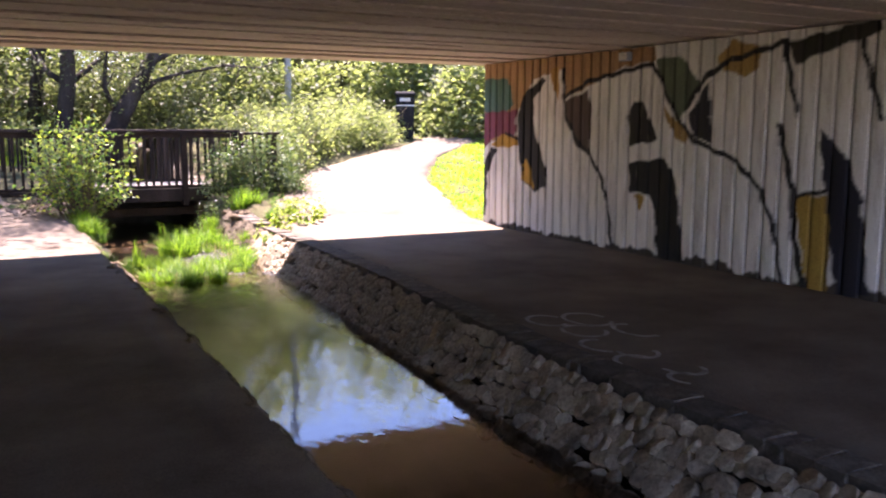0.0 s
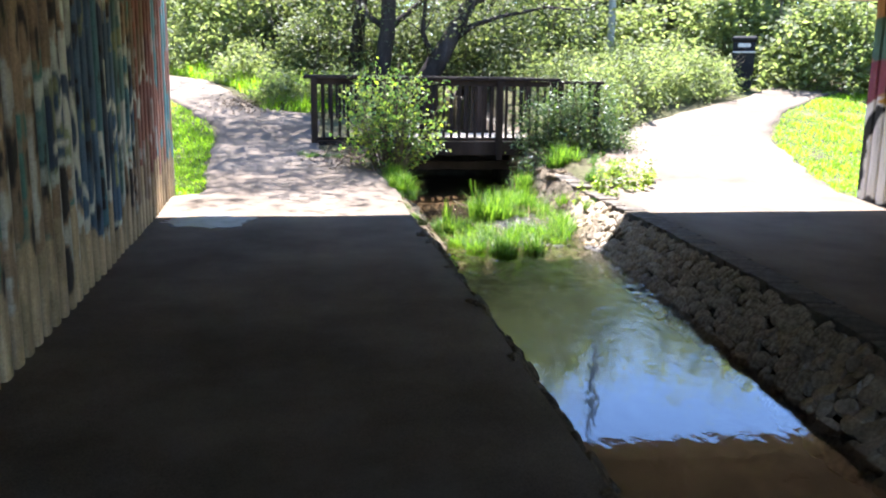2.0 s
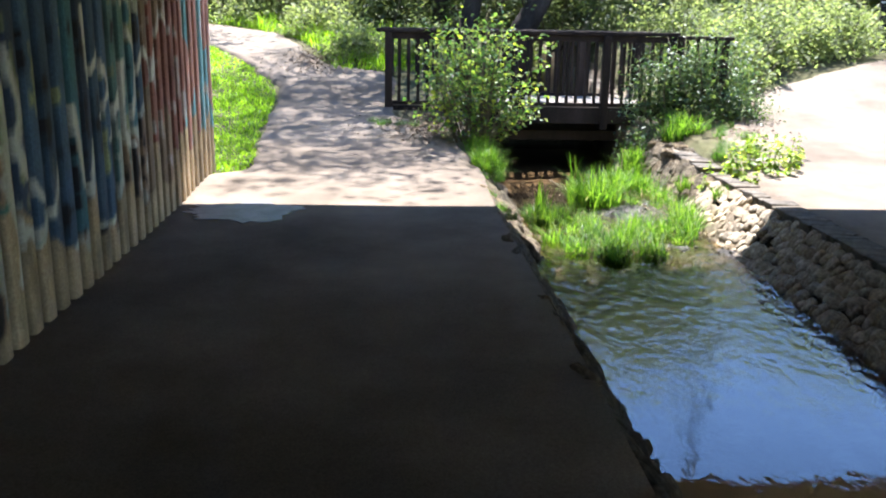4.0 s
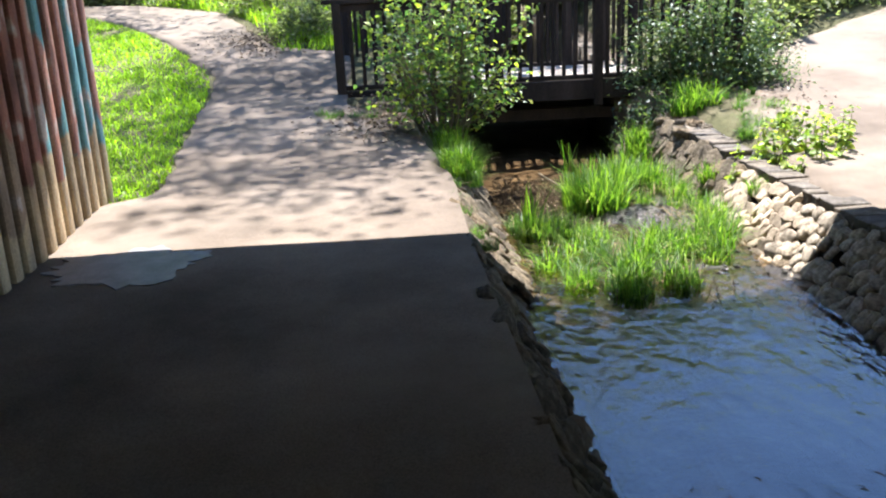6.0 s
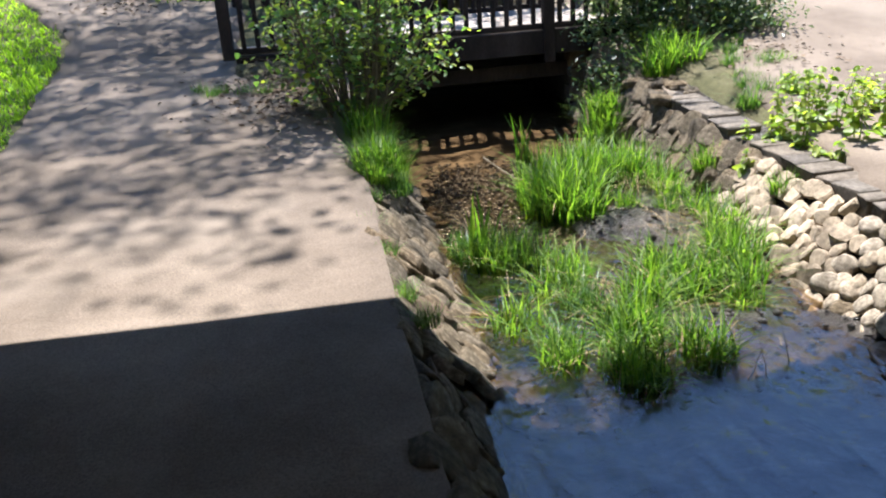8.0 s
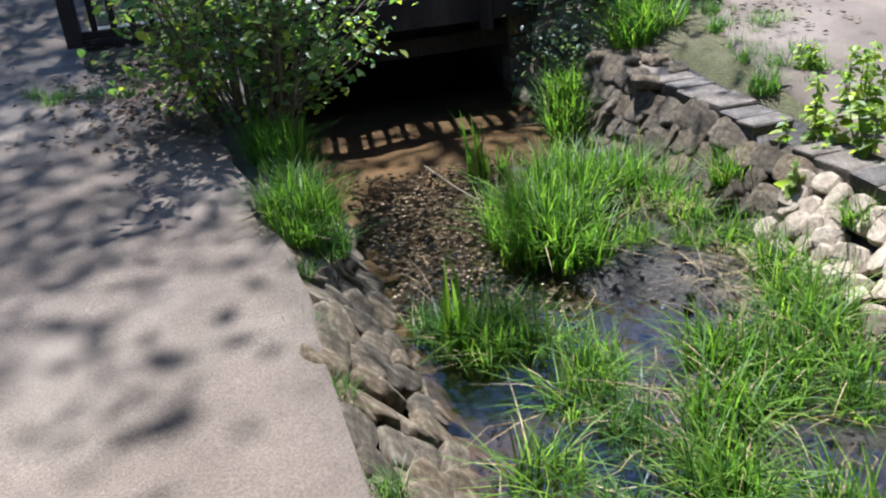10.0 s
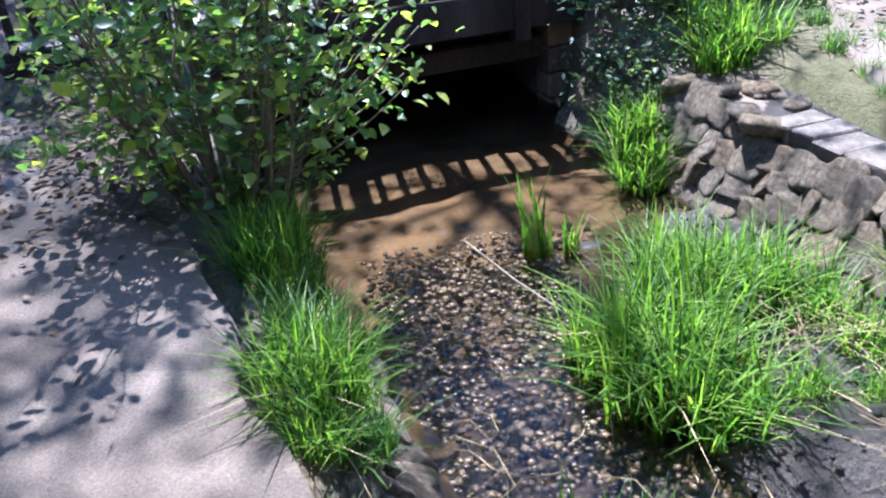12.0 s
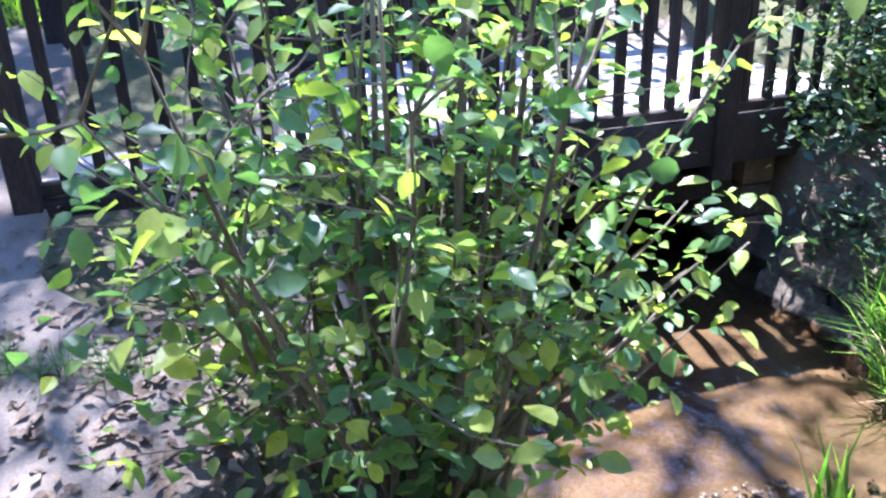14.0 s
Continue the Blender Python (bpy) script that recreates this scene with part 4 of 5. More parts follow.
def build_stream_plants():
    kinds = [tuft_mesh(i, rad, n, h, w, ln, m) for i, (rad, n, h, w, ln, m) in enumerate((
        (0.2, 330, 0.43, 0.013, 0.8, M_GRASS), (0.17, 240, 0.35, 0.012, 0.95, M_GRASS), (0.14, 160, 0.27, 0.01, 1.0, M_SEDGE), (0.05, 22, 0.38, 0.02, 0.35, M_GRASS), (0.2, 70, 0.26, 0.006, 1.7, M_STRAW), (0.16, 150, 0.34, 0.012, 1.25, M_GRASS)))]
    names = ("tall bright green grass tuft growing from the stream mud", "bright green grass tuft on the wet mud", "low dark green sedge tuft at the water", "broad-bladed young iris shoots standing in shallow water", "flattened tuft of dry straw-coloured grass on the mud", "loose sprawling green grass tuft on the mud")
    for o, nm in zip(kinds, names):
        tagged(o, nm, "grass tuft", "tufts in the stream")
    used = set()

    def put(k, x, y, z=None, s=1.0):
        m = Matrix.LocRotScale((x, y, (max(ground_at(x, y), WATER - 0.03) if z is None else z)), Euler((0, 0, x * 17 + y * 5)), None)
        if k in used:
            o = copy_thing(kinds[k], m)
        else:
            used.add(k)
            o = kinds[k]
            o.matrix_basis = m
        o.scale = (s, s, s)

    rng = np.random.default_rng(5)
    # big ring of grass in midstream
    for x, y, s in ((2.35, 12.55, 1.0), (2.5, 12.75, 1.05), (2.7, 12.95, 0.95), (2.9, 12.9, 0.9), (2.45, 12.35, 0.85), (3.05, 12.75, 0.8), (2.75, 13.1, 0.8), (2.3, 12.8, 0.75)):
        put(0, x, y, None, s)
    # downstream tufts
    for x, y, s in ((2.6, 11.42, 0.75), (2.75, 11.25, 0.8), (3.0, 11.4, 0.85), (2.95, 11.15, 0.65), (3.15, 11.8, 0.75), (2.62, 11.1, 0.65), (3.2, 12.2, 0.7), (3.05, 11.6, 0.7)):
        put(1 if s > 0.7 else 5, x, y, None, s)
    for x, y, s in ((2.85, 11.55, 0.7), (3.0, 11.9, 0.8), (2.3, 11.15, 0.7), (2.35, 10.5, 0.6), (3.2, 11.2, 0.6), (2.95, 12.55, 0.7), (1.35, 12.15, 0.6), (1.3, 13.2, 0.6)):
        put(4, x, y, None, s)
    for x, y, s in ((2.75, 12.3, 0.5), (2.95, 12.2, 0.45), (3.1, 12.45, 0.7), (2.4, 11.05, 0.8), (2.2, 10.7, 0.8), (2.0, 11.35, 0.7), (3.3, 11.95, 0.7), (2.85, 10.95, 0.6), (3.3, 12.75, 0.6)):
        put(5, x, y, None, s)
    for x, y, s in ((1.72, 11.9, 0.85), (1.82, 11.78, 0.8), (1.66, 12.05, 0.7), (1.92, 11.95, 0.6), (1.74, 11.0, 0.75), (1.88, 10.75, 0.75), (2.1, 11.15, 0.8), (2.28, 10.95, 0.7), (2.15, 11.5, 0.65), (2.08, 10.5, 0.8), (2.0, 11.75, 0.7)):
        put((2, 5, 2, 1)[int(rng.integers(4))], x, y, None, s)
    for x, y, s in ((2.12, 10.36, 0.7), (2.45, 10.5, 0.75), (2.2, 10.75, 0.8), (1.85, 10.6, 0.6)):
        put(1, x, y, None, s)
    for i in range(16):
        put(2, 3.85 + 0.55 * rng.random() + (0.25 if i > 8 else 0), 12.9 + 1.7 * i / 15, float(rise(12.9 + 1.7 * i / 15)) - 0.03, 0.35 + 0.3 * rng.random())
    put(3, 2.42, 13.68, None, 1.25)
    put(3, 2.55, 13.6, None, 0.7)
    put(3, 1.72, 11.85, None, 1.25)
    # right bank above and by the abutment
    for x, y, z, s in ((3.22, 14.2, -0.3, 0.95), (3.3, 14.35, -0.2, 0.9), (3.15, 14.05, -0.35, 0.7), (3.75, 14.3, 0.12, 0.95), (3.95, 14.35, 0.15, 1.0), (3.85, 14.55, 0.2, 0.9), (4.6, 14.0, 0.12, 0.5), (4.25, 13.1, 0.08, 0.45), (3.38, 12.55, -0.2, 0.6), (3.45, 11.7, -0.12, 0.5)):
        put(1, x, y, z, s)
    # the fringe between the left path and the stream
    for i in range(26):
        t = i / 25
        put((1, 2, 1, 0)[i % 4], 1.22 + 0.13 * math.sin(i * 2.1), 12.25 + 1.65 * t, 0.04 - 0.1 * (i % 3), 0.42 + 0.3 * rng.random())
    for x, y in ((0.0, 14.5), (0.18, 14.42), (0.35, 14.35), (0.1, 14.35), (0.5, 14.3)):
        put(2, x, y, float(rise(y)) - 0.02, 0.5)
    for x, y in ((1.12, 11.6), (1.16, 12.0), (1.2, 10.75), (1.26, 10.5), (1.16, 11.2)):
        put(2, x, y, float(rise(y)) - 0.06, 0.4)


def build_lawns():
    rng = np.random.default_rng(21)

    def lawn(name, xa, xb, ya, yb, ok, count, height, label):
        p = np.stack([rng.uniform(xa, xb, count), rng.uniform(ya, yb, count)], -1)
        p = np.array([(x, y, ground_at(x, y) - 0.01) for x, y in p if ok(x, y)])
        tall = np.array([height * (0.9 + 0.9 * noise.noise(Vector((x * 1.9, y * 1.9, 2)))) for x, y, z in p])
        v, f = blades(rng, p, tall, 0.017, 0.9, 2)
        tagged(fast_mesh(name, v, f, M_LAWN), label, "grass", kind="stuff")

    left = lambda x, y: x < np.interp(y, [11.0, 11.7, 12, 13.84, 15.6, 16.5, 17.9, 19.7, 22], [-1.65, -1.5, -1.1, -1.3, -1.36, -1.48, -2.2, -3.35, -5.5]) + 0.08 * noise.noise(Vector((y * 3, 0, 0)))
    lawn("grass_left", -7, -0.9, 11.2, 21, left, 95000, 0.085, "bright sunlit lawn grass beside the path")
    right = lambda x, y: x > np.interp(y, [11.0, 11.9, 14, 15.6, 16.5, 17.8, 19.4, 21], [6.75, 6.78, 7.45, 7.9, 8.37, 9.33, 11.2, 14.1]) + 0.1 * noise.noise(Vector((y * 3, 3, 0)))
    lawn("grass_right", 6.7, 16, 11.3, 21, right, 75000, 0.1, "bright sunlit verge grass beside the bend")
    verge = lambda x, y: x > np.interp(y, [17, 18.6, 20.5, 23], [-0.6, -1.0, -1.8, -4]) and x < 3
    lawn("grass_verge", -4, 3, 17.4, 24, verge, 20000, 0.3, "long verge grass below the trees")


def build_shrub():
    """The round-leaved shrub on the left bank: upright stems, leafy shoots."""
    r, rng = random.Random(8), np.random.default_rng(8)
    shoots = []
    x0, y0 = 1.18, 13.75
    b = base("shrub", x0, y0, float(rise(y0)) - 0.08, "leafy round-leaved shrub with upright brown stems by the path edge", "shrub")
    spots = []
    for i in range(9):
        a = i * 0.7
        pts, rad = limb(r, (0.1 * math.cos(a) + 0.05, 0.1 * math.sin(a), -0.05), (0.1 * math.cos(a), 0.12 * math.sin(a), 1), r.uniform(1.2, 1.6), 0.016, 6, 0.06, 0.3)
        link_mesh("stem", *tube(pts, rad, 6), M_TWIG, b, smooth=True)
        for q2 in pts[3:]:
            for _ in range(7):
                spots.append(tuple(q2 + Vector((r.gauss(0, 0.07), r.gauss(0, 0.07), r.gauss(0, 0.06)))))
    for i in range(32):
        a = r.uniform(0, 6.28)
        q = r.uniform(0, 0.22)
        d = (math.cos(a) * r.uniform(0.1, 0.75), math.sin(a) * r.uniform(0.1, 0.6), 1)
        h = r.uniform(0.65, 1.45)
        pts, rad = limb(r, (q * math.cos(a), q * math.sin(a), -0.05), d, h, 0.012, 6, 0.13, 0.25)
        link_mesh("stem", *tube(pts, rad, 5), M_TWIG, b, smooth=True)
        for k in range(3, len(pts)):
            for _ in range(3 if k % 2 else 2):
                sp, sr = limb(r, pts[k], (r.uniform(-1, 1), r.uniform(-1, 1), r.uniform(-0.1, 0.7)), r.uniform(0.18, 0.42), 0.004, 4, 0.25)
                shoots.append(tube(sp, sr, 4))
                for q2 in sp[1:]:
                    for _ in range(2):
                        spots.append(tuple(q2 + Vector((r.gauss(0, 0.02), r.gauss(0, 0.02), r.gauss(0, 0.02)))))
    tagged(link_mesh("twig_growth", *joined(shoots), M_TWIG, b), kind="stuff")
    for i in range(9):
        pts, rad = limb(r, (0.05, r.uniform(-0.15, 0.15), 0.05), (0.9, r.uniform(-0.5, 0.35), r.uniform(0.35, 0.8)), r.uniform(0.6, 0.95), 0.01, 6, 0.14, 0.05)
        link_mesh("stem", *tube(pts, rad, 5), M_TWIG, b, smooth=True)
        for q2 in pts[2:]:
            for _ in range(8):
                spots.append(tuple(q2 + Vector((r.gauss(0, 0.07), r.gauss(0, 0.07), r.gauss(0, 0.06)))))
    # a low skirt over the water and the path edge
    for i in range(42):
        a = r.uniform(0, 6.28)
        q = r.uniform(0.1, 0.45)
        c = Vector((q * math.cos(a) - 0.05, q * 0.8 * math.sin(a), r.uniform(0.1, 0.45)))
        for _ in range(6):
            spots.append(tuple(c + Vector((r.gauss(0, 0.06), r.gauss(0, 0.06), r.gauss(0, 0.05)))))
    spots = np.array(spots)
    order = rng.permutation(len(spots))
    single, rest = spots[order[:260]], spots[order[260:]]
    v, f = leaf_cloud(np.random.default_rng(1), np.zeros((5, 3)), 0.064, LEAF, LEAF_FACES)
    shapes = []
    for i in range(5):
        me = bpy.data.meshes.new("leaf")
        me.from_pydata([tuple(map(float, q)) for q in v[i * 9:(i + 1) * 9]], [], LEAF_FACES)
        me.materials.append(M_SHRUB)
        shapes.append(me)
    for i, s in enumerate(single):
        o = new("leaf", shapes[i % 5])
        o.parent = b
        o.location, o.rotation_euler = s, (0, 0, r.uniform(0, 6.28))
    tagged(fast_mesh("foliage", *leaf_cloud(rng, rest, 0.05, LEAF, LEAF_FACES), M_SHRUB, b), kind="stuff")


def leaning_tree():
    """A dark trunk that leans over to the bend, forked, with a long bare limb."""
    r, rng = random.Random(102), np.random.default_rng(102)
    x, y = 2.2, 19.2
    z = float(land(x, y)) - 0.05
    b = base("tree", x, y, z, "leaning forked tree with dark trunk behind the footbridge", "tree")
    rel = lambda pts: [(px - x, py - y, pz - z) for px, py, pz in pts]
    trunk = rel([(2.2, 19.2, z), (2.4, 19.2, 1.3), (2.55, 19.2, 1.55), (2.84, 19.2, 2.05), (3.28, 19.25, 2.85), (3.5, 19.3, 3.7), (3.6, 19.4, 4.6)])
    link_mesh("trunk", *tube(trunk, [0.26, 0.23, 0.21, 0.17, 0.13, 0.1, 0.05], 10), M_BARK, b, smooth=True)
    arms = [[(2.84, 19.2, 2.0), (3.3, 19.1, 2.35), (3.8, 19.0, 2.52), (4.7, 18.9, 2.72), (5.4, 18.9, 2.68)], [(2.55, 19.2, 1.6), (2.3, 19.1, 2.2), (2.35, 19.0, 2.9), (2.2, 18.9, 3.6)], [(3.2, 19.2, 2.7), (3.9, 19.3, 3.1), (4.5, 19.2, 3.7)]]
    tips = [Vector(q) for q in trunk[4:]]
    for arm in arms:
        arm = rel(arm)
        link_mesh("limb", *tube(arm, [0.07 - 0.055 * i / (len(arm) - 1) for i in range(len(arm))], 7), M_BARK, b, smooth=True)
        tips += [Vector(q) for q in arm[1:]]
        for q in arm[1:]:
            for _ in range(2):
                tw, tr = limb(r, q, (r.uniform(-1, 1), r.uniform(-0.8, 0.8), r.uniform(-0.3, 0.9)), r.uniform(0.5, 1.0), 0.018, 4, 0.3)
                link_mesh("branch", *tube(tw, tr, 5), M_BARK, b, smooth=True)
                tips += tw[2:]
    tips = np.array([tuple(q) for q in tips])
    c = tips[rng.integers(len(tips), size=260)] + rng.normal(0, 0.3, (260, 3))
    fast_mesh("crown", *leaf_cloud(rng, np.repeat(c, 12, 0) + rng.normal(0, 0.17, (260 * 12, 3)), 0.07), M_TREE, b)
    return b


def lime_weed(x, y, height, seed):
    """Upright stems with tiers of pointed leaves, smaller towards the tip."""
    r, rng = random.Random(seed), np.random.default_rng(seed)
    b = base("lime_weed", x, y, float(land(x, y)), "lime green upright weed with pointed leaves by the bank's cap", "weed", "weeds by the cap")
    clouds = []
    for i in range(4):
        a = r.uniform(0, 6.28)
        pts, rad = limb(r, (0.09 * math.cos(a), 0.09 * math.sin(a), -0.03), (0.15 * math.cos(a), 0.15 * math.sin(a), 1), height * r.uniform(0.6, 1.05), 0.006, 7, 0.1, 0.2)
        link_mesh("stem", *tube(pts, rad, 5), M_LIME, b, smooth=True)
        for k in range(2, 8):
            n = 3 if k < 7 else 6
            spots = np.array([tuple(pts[k])] * n) + rng.normal(0, 0.008, (n, 3))
            clouds.append(leaf_cloud(rng, spots, 0.095 - 0.008 * k, LEAF, LEAF_FACES, 0.25, 0.2))
    fast_mesh("foliage", *joined([([tuple(q) for q in v], [tuple(q) for q in f]) for v, f in clouds]), M_LIME, b)


def build_green():
    # brambles at the bridge's far end and the hedge that follows the bend
    R = lambda y: float(rise(y)) - 0.05
    for i, (x, y, rx, ry, rz, n) in enumerate(((3.75, 15.1, 0.5, 0.4, 1.05, 3200), (4.25, 15.15, 0.6, 0.5, 1.2, 4200), (4.75, 15.6, 0.6, 0.7, 1.15, 4000), (4.8, 15.0, 0.45, 0.4, 0.55, 1500))):
        bush("bramble", x, y, R(y), rx, ry, rz, n, 0.052, M_BRAMBLE, "silvery green bramble climbing over the bridge rail", 31 + i, group="brambles at the bridge")
    bush("bramble", 3.52, 14.6, 0.0, 0.3, 0.3, 0.32, 620, 0.045, M_BRAMBLE, "low bramble spilling over the stone bank", 37, group="brambles at the bridge")
    bush("bramble", 3.42, 14.85, -0.22, 0.2, 0.3, 0.5, 420, 0.05, M_BRAMBLE, "thin bramble hanging down the bank beside the bridge", 36, group="brambles at the bridge")
    for i, (x, y, rx, ry, rz) in enumerate(((5.2, 17.0, 1.0, 0.8, 1.15), (6.0, 18.0, 1.1, 0.8, 1.15), (7.0, 18.7, 1.1, 0.8, 1.1), (8.0, 19.3, 1.0, 0.8, 1.05), (8.6, 20.4, 1.2, 0.9, 1.0), (5.0, 18.6, 1.2, 1.0, 1.3), (6.8, 20.2, 1.5, 1.0, 1.25))):
        bush("hedge_bush", x, y, R(y), rx, ry, rz, 4200, 0.08, M_HEDGE, "dense sunlit bramble hedge bordering the bend", 40 + i, "hedge", 7, "hedge along the bend")
    for i, (x, y, h) in enumerate(((3.82, 12.1, 0.46), (3.98, 12.28, 0.5), (4.12, 12.05, 0.4), (4.1, 12.5, 0.5), (4.3, 12.3, 0.42), (3.88, 12.45, 0.36), (3.62, 12.3, 0.24), (3.5, 12.15, 0.2), (3.78, 11.85, 0.18), (4.2, 13.2, 0.22), (4.45, 12.6, 0.3))):
        lime_weed(x, y, h, 60 + i)
    # left of the bridge: long growth behind the path
    for i, (x, y, rx, ry, rz) in enumerate(((-0.4, 18.4, 0.6, 0.7, 0.6), (-1.2, 20.5, 0.9, 0.8, 0.9), (-2.6, 22.5, 1.3, 1.0, 1.1), (0.6, 18.3, 0.8, 0.6, 0.6), (-4.6, 23.5, 1.6, 1.0, 1.2), (-7.0, 23.0, 1.8, 1.2, 1.4))):
        bush("undergrowth_bush", x, y, R(y), rx, ry, rz, 3200, 0.075, M_HEDGE, "pale green undergrowth beside the path", 70 + i, "bush", 7, "undergrowth")
    # trees
    tree(1.4, 19.2, 12.0, 3.0, (-0.02, 0.16), 101, 4500, 0.12, M_TREE, "leaning tree with dark trunk behind the footbridge", 0.4, 0.2)
    leaning_tree()
    tree(1.0, 20.9, 16.0, 2.0, (-0.05, -0.1), 103, 9300, 0.12, M_TREE, "tall leafy tree shading the path", 0.5, 0.15, crown=(0.2, 20.85, 13.0, 2.4, 3.9, 1.6))
    tree(3.6, 22.4, 4.2, 2.4, (0.1, 0), 104, 12000, 0.1, M_TREE, "leafy tree behind the hedge", 0.1, 0.12)
    tree(-7.5, 25.0, 10.0, 3.6, (0.0, 0.0), 105, 16000, 0.12, M_TREE, "leafy tree shading the path", 0.35, 0.15)
    for i, (x, y, rz) in enumerate(((0.2, 21.3, 1.8), (1.8, 21.0, 1.8), (3.3, 20.4, 1.7), (4.2, 21.4, 1.8), (2.4, 22.8, 2.2), (-0.6, 23.0, 2.4))):
        bush("thicket_bush", x, y, R(y), 1.3, 1.0, rz, 6000, 0.085, M_TREE, "shaded thicket behind the footbridge", 90 + i, "bush", 10, "thicket behind the bridge")
    for i in range(13):
        a = -0.75 + 1.15 * i / 12
        x, y = 2 + 30 * math.sin(a), 30 * math.cos(a)
        bush("thicket_bush", x, y, float(land(x, y)) - 0.1, 2.4, 1.6, 3.6, 9000, 0.17, M_TREE, "tall dark thicket at the edge of the wood", 400 + i, "bush", 6, "thicket beyond")
    rng = random.Random(3)
    for i in range(30):
        a = -1.2 + 2.4 * i / 29
        d = rng.uniform(27, 34)
        h = rng.uniform(3.8, 5.0) if a > 0.1 else rng.uniform(7, 10)
        tree(2 + d * math.sin(a), d * math.cos(a), h, 3.0, (0, 0), 200 + i, 8400, 0.24, M_TREE if i % 2 and a < 0.1 else M_HEDGE, "broad leafy tree in the wood beyond", 0.02, 0.14, "wood beyond")
    for i in range(26):
        a = -1.25 + 2.5 * i / 25
        d = 24.5 + 1.6 * math.sin(i * 5.1)
        x, y = 2 + d * math.sin(a), d * math.cos(a)
        bush("thicket_bush", x, y, float(land(x, y)) - 0.1, 2.2, 1.6, 2.7 + 0.5 * math.sin(i * 3.7), 9000, 0.155, M_HEDGE if i % 3 or a > 0 else M_TREE, "pale green thicket bush beyond the paths", 300 + i, "bush", 6, "thicket beyond")


def build_riffle():
    """Wet pebbles in the shallow run, a patch in the asphalt, chalk marks, a reed, litter."""
    rng = np.random.default_rng(77)
    bm = bmesh.new()
    bmesh.ops.create_icosphere(bm, subdivisions=1, radius=0.5)
    tv = np.array([tuple(q.co) for q in bm.verts])
    tf = np.array([[q.index for q in f.verts] for f in bm.faces])
    bm.free()

    def scatter(name, pts, s0, s1, flat, material, label, category):
        n = len(pts)
        s = s0 + (s1 - s0) * rng.uniform(0, 1, n) ** 2.2
        j = 1 + rng.uniform(-0.4, 0.3, (n, len(tv), 1))
        a = rng.uniform(0, 6.283, n)
        q = tv[None] * j * np.stack([s * rng.uniform(0.7, 1.3, n), s, s * flat], -1)[:, None, :]
        x = q[..., 0] * np.cos(a)[:, None] - q[..., 1] * np.sin(a)[:, None]
        y = q[..., 0] * np.sin(a)[:, None] + q[..., 1] * np.cos(a)[:, None]
        v = np.stack([x, y, q[..., 2]], -1) + pts[:, None, :]
        f = (tf[None] + (np.arange(n) * len(tv))[:, None, None]).reshape(-1, 3)
        tagged(fast_mesh(name, v.reshape(-1, 3), f, material), label, category, kind="stuff")

    n = 4200
    p = np.stack([rng.uniform(1.55, 2.4, n), rng.uniform(11.9, 14.0, n)], -1)
    p[:, 0] += 0.25 * (p[:, 1] - 12.6) * 0.4
    pts = np.array([(x, y, min(max(ground_at(x, y), WATER - 0.06), WATER - 0.025) + rng.uniform(-0.012, 0.03)) for x, y in p])
    scatter("pebbles", pts, 0.006, 0.045, 0.4, M_PEBBLE, "wet dark pebbles in the shallow run of the stream", "pebbles")
    n = 3400
    p = np.stack([rng.uniform(1.5, 3.4, n), rng.uniform(10.25, 13.9, n)], -1)
    pts = np.array([(x, y, ground_at(x, y) + rng.uniform(-0.01, 0.02)) for x, y in p])
    scatter("mud_clods", pts, 0.008, 0.05, 0.6, M_MUD, "wet mud clods and debris in the stream bed", "mud")
    # leaf litter at the path edges
    n = 2600
    k = rng.choice(3, size=n, p=(0.55, 0.38, 0.07))
    cx, cy = np.array([0.75, -0.95, 4.6])[k], np.array([14.4, 18.0, 14.3])[k]
    p = np.stack([cx + rng.normal(0, 0.35, n), cy + rng.normal(0, 0.45, n)], -1)
    p = np.array([(x, y, ground_at(x, y) + 0.055) for x, y in p if not 1.1 < x < 3.6])
    tagged(fast_mesh("leaf_litter", *leaf_cloud(rng, p, 0.05, SLIM, SLIM_FACES, 0.2, 0.0), M_LITTER), "brown dead leaves scattered along the path edge", "leaf litter", kind="stuff")
    # damp patch on the left path; its bluish sky sheen is partly base colour
    bm = bmesh.new()
    ring = []
    for i in range(60):
        a = i * math.pi / 30
        q = 1 + 0.5 * noise.noise(Vector((1.6 * math.cos(a), 1.6 * math.sin(a), 3.0))) + 0.3 * noise.noise(Vector((6 * math.cos(a), 6 * math.sin(a), 8.0)))
        ring.append((-0.86 + 0.44 * q * math.cos(a), 10.36 + 0.32 * q * math.sin(a)))
    top = bm.faces.new([bm.verts.new((x, y, 0.0205)) for x, y in ring])
    bmesh.ops.extrude_face_region(bm, geom=[top])
    for q in list(bm.verts)[:60]:
        q.co.z = -0.02
    bmesh.ops.recalc_face_normals(bm, faces=bm.faces)
    tagged(part("path_patch", bm, M_PATCH), "damp patch on the worn asphalt path with a painted bluish sheen", "path", kind="structure")
    # chalk strokes
    for cx, cy, r, a0, a1, st in ((3.75, 5.4, 0.14, 0.3, 5.2, 1.3), (4.05, 5.3, 0.16, 0, 5.6, 1.4), (3.8, 5.0, 0.15, 0.4, 6.0, 1.2), (4.15, 4.85, 0.13, 1.0, 5.0, 1.6), (3.65, 4.6, 0.13, 1.0, 4.4, 1.3), (3.75, 4.35, 0.12, 2.6, 6.2, 1.2), (3.6, 4.15, 0.14, 0.2, 3.0, 1.3), (3.75, 3.95, 0.12, 3.0, 6.0, 1.4), (3.62, 3.75, 0.1, 0.5, 4.0, 1.2)):
        v, f = [], []
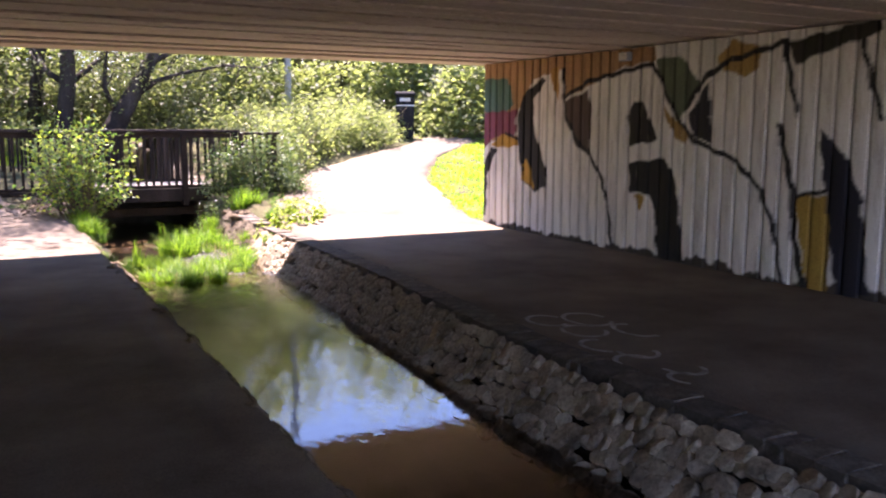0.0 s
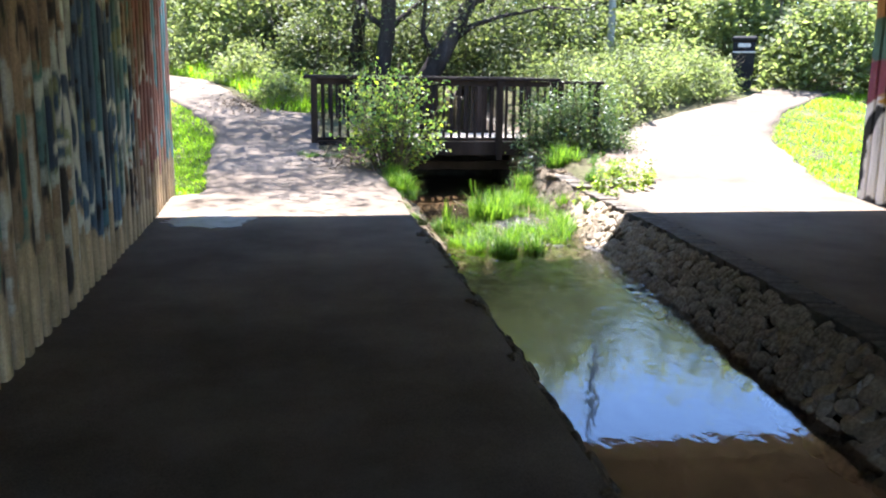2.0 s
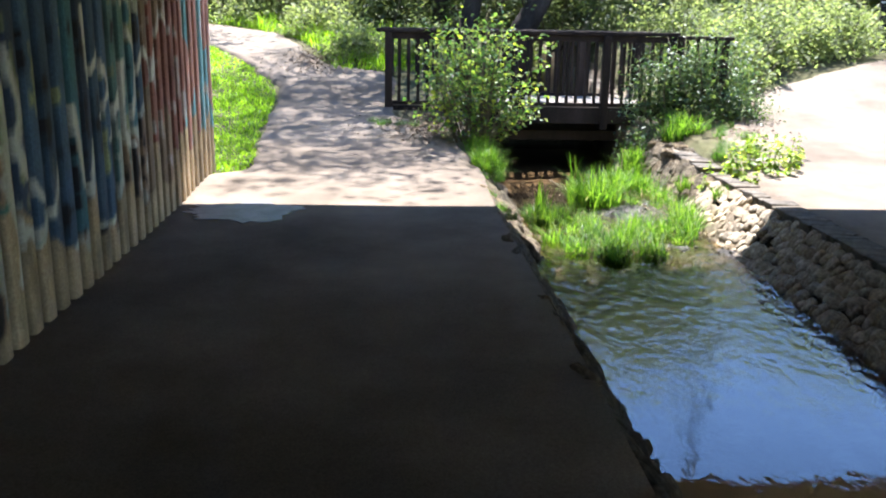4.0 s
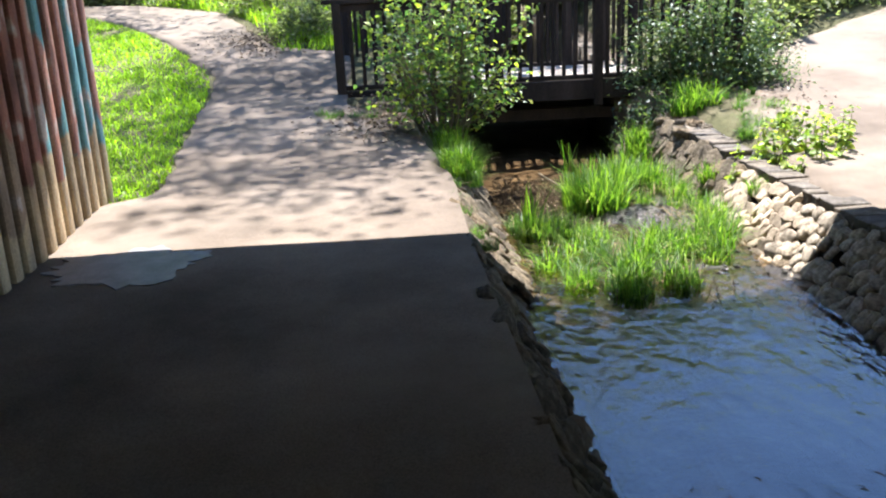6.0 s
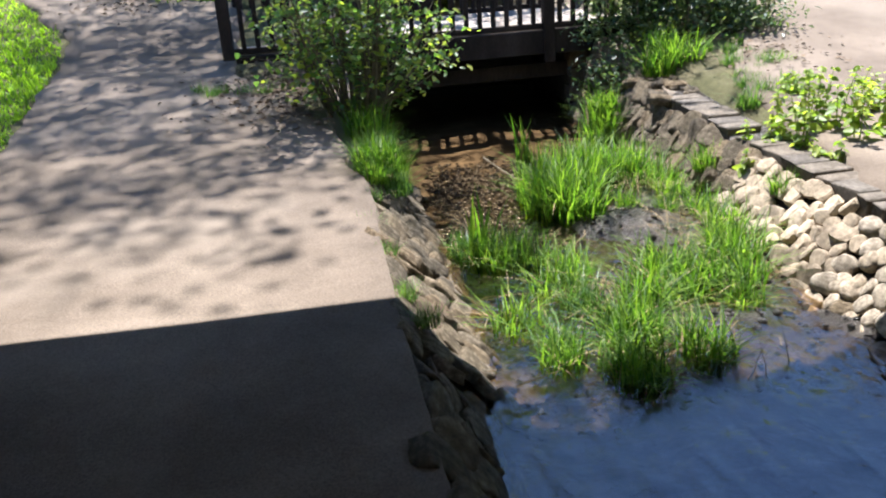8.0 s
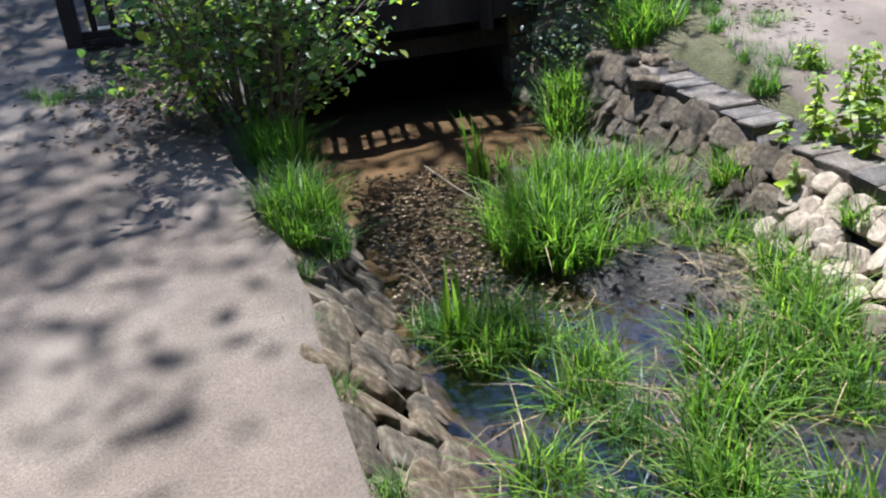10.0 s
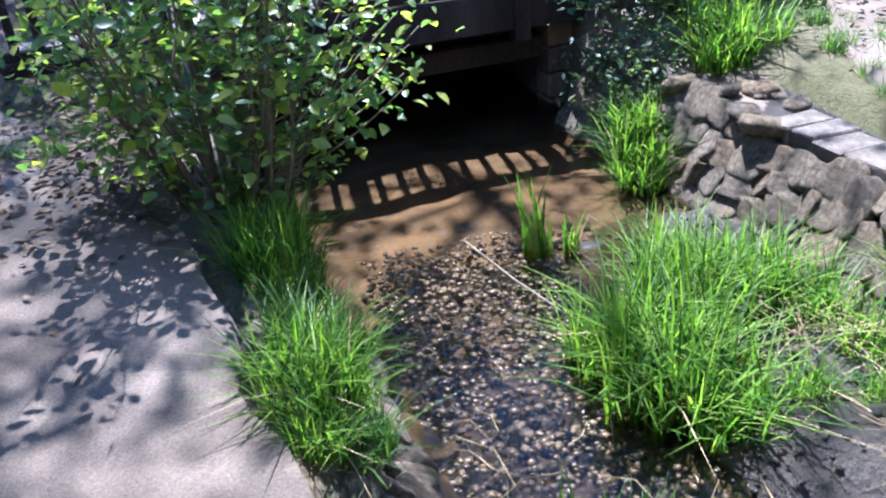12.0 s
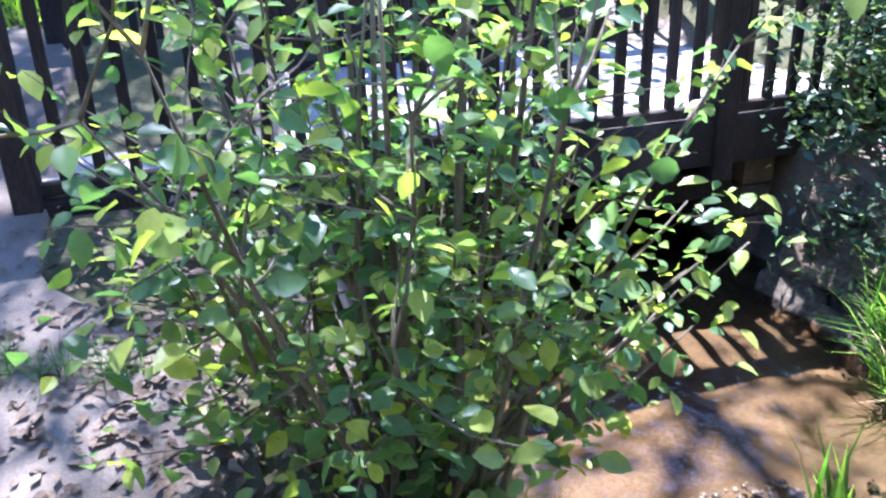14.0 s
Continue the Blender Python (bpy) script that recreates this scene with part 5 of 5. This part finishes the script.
        for i in range(25):
            a = a0 + (a1 - a0) * i / 24
            for q in (r - 0.016, r + 0.016):
                v.append((cx + q * math.cos(a), cy + st * q * math.sin(a), 0.021))
        f = [(2 * i, 2 * i + 1, 2 * i + 3, 2 * i + 2) for i in range(24)]
        tagged(link_mesh("chalk_stroke", v, f, M_CHALK), "faint pale chalk stroke on the asphalt", "chalk mark", "chalk marks on the path")
    bm = bmesh.new()
    bmesh.ops.create_icosphere(bm, subdivisions=2, radius=0.5)
    for q in bm.verts:
        q.co *= 1 + 0.35 * noise.noise(q.co * 2.1)
        q.co.z = max(-0.3, min(0.26, q.co.z))
    first = tagged(part("rubble_stone", bm, M_RUBBLE, smooth=True), "loose weathered stone on the crest of the bank", "stone", "stones on the bank crest")
    r = random.Random(15)
    for i in range(14):
        y = 13.55 + 0.9 * i / 13 + r.uniform(-0.05, 0.05)
        x = 3.5 + r.uniform(-0.02, 0.3)
        m = Matrix.LocRotScale((x, y, float(crest(y)) + r.uniform(-0.05, 0.0)), Euler((r.uniform(-0.2, 0.2), r.uniform(-0.2, 0.2), r.uniform(0, 6))), None)
        o = copy_thing(first, m) if i else first
        o.matrix_basis = m
        k = r.uniform(0.1, 0.2)
        o.scale = (k, k * r.uniform(0.8, 1.5), k * 0.8)
    for x, y, k in ((2.35, 13.1, 0.07), (1.62, 12.6, 0.09), (1.5, 12.0, 0.1), (3.2, 10.7, 0.12), (3.3, 10.35, 0.1), (1.55, 10.5, 0.12), (1.6, 10.3, 0.1)):
        m = Matrix.LocRotScale((x, y, max(ground_at(x, y), WATER - 0.04) + 0.01), Euler((0.1, 0.2, x * 9)), None)
        o = copy_thing(first, m)
        o.scale = (k, k * 1.3, k * 0.7)
        tagged(o, "wet stone lying in the shallow stream", "stone", "stones in the stream")
    # twigs standing in the mud at the water's edge
    for i, (x, y) in enumerate(((2.55, 10.32), (2.62, 10.25), (2.75, 10.35), (2.45, 11.2))):
        r = random.Random(70 + i)
        pts, rad = limb(r, (x, y, WATER - 0.05), (r.uniform(-0.6, 0.6), r.uniform(-0.4, 0.4), 1), 0.22, 0.004, 4, 0.3)
        tagged(link_mesh("twig", *tube(pts, rad, 5), M_TWIG, smooth=True), "thin dark twig poking out of the mud", "twig", "twigs at the water")
    # fallen stalks and dead stems on the mud
    r = random.Random(44)
    stalks = []
    for i in range(90):
        x, y = r.uniform(1.55, 3.3), r.uniform(10.4, 12.7)
        z = max(ground_at(x, y), WATER) + 0.012
        a, k = r.uniform(0, 6.28), r.uniform(0.08, 0.3)
        stalks.append(tube([(x, y, z), (x + k * 0.5 * math.cos(a), y + k * 0.5 * math.sin(a), z + r.uniform(0.0, 0.03)), (x + k * math.cos(a + 0.3), y + k * math.sin(a + 0.3), z + r.uniform(-0.005, 0.03))], [0.003, 0.0025, 0.0015], 4))
    tagged(link_mesh("fallen_stalks", *joined(stalks), M_STRAW), "dry stalks fallen across the wet mud", "stalks", kind="stuff")
    # a small box where the wall meets the soffit
    jb = base("junction_box", 6.64, 8.1, 2.28, "small pale grey junction box high on the wall", "junction box")
    boxed("box_body", (-0.045, -0.08, -0.05, 0.03, 0.08, 0.05), M_POLE, jb, bevel=0.008)
    boxed("box_lid", (-0.055, -0.07, -0.042, -0.046, 0.07, 0.042), M_BINTRIM, jb, "pale lid", 0.003)
    # a dry reed lying in the stream
    tagged(link_mesh("dry_reed", *tube([(2.13, 13.82, -0.33), (2.2, 13.4, -0.335), (2.3, 12.98, -0.34)], [0.006, 0.005, 0.003], 6), M_TWIG, smooth=True), "dry brown reed stalk lying across the pebbles", "reed")


build_ground()
build_paths()
build_underpass()
build_banks()
build_bridge()
build_bin()
build_lamp_post()
build_shrub()
build_stream_plants()
build_lawns()
build_green()
build_riffle()
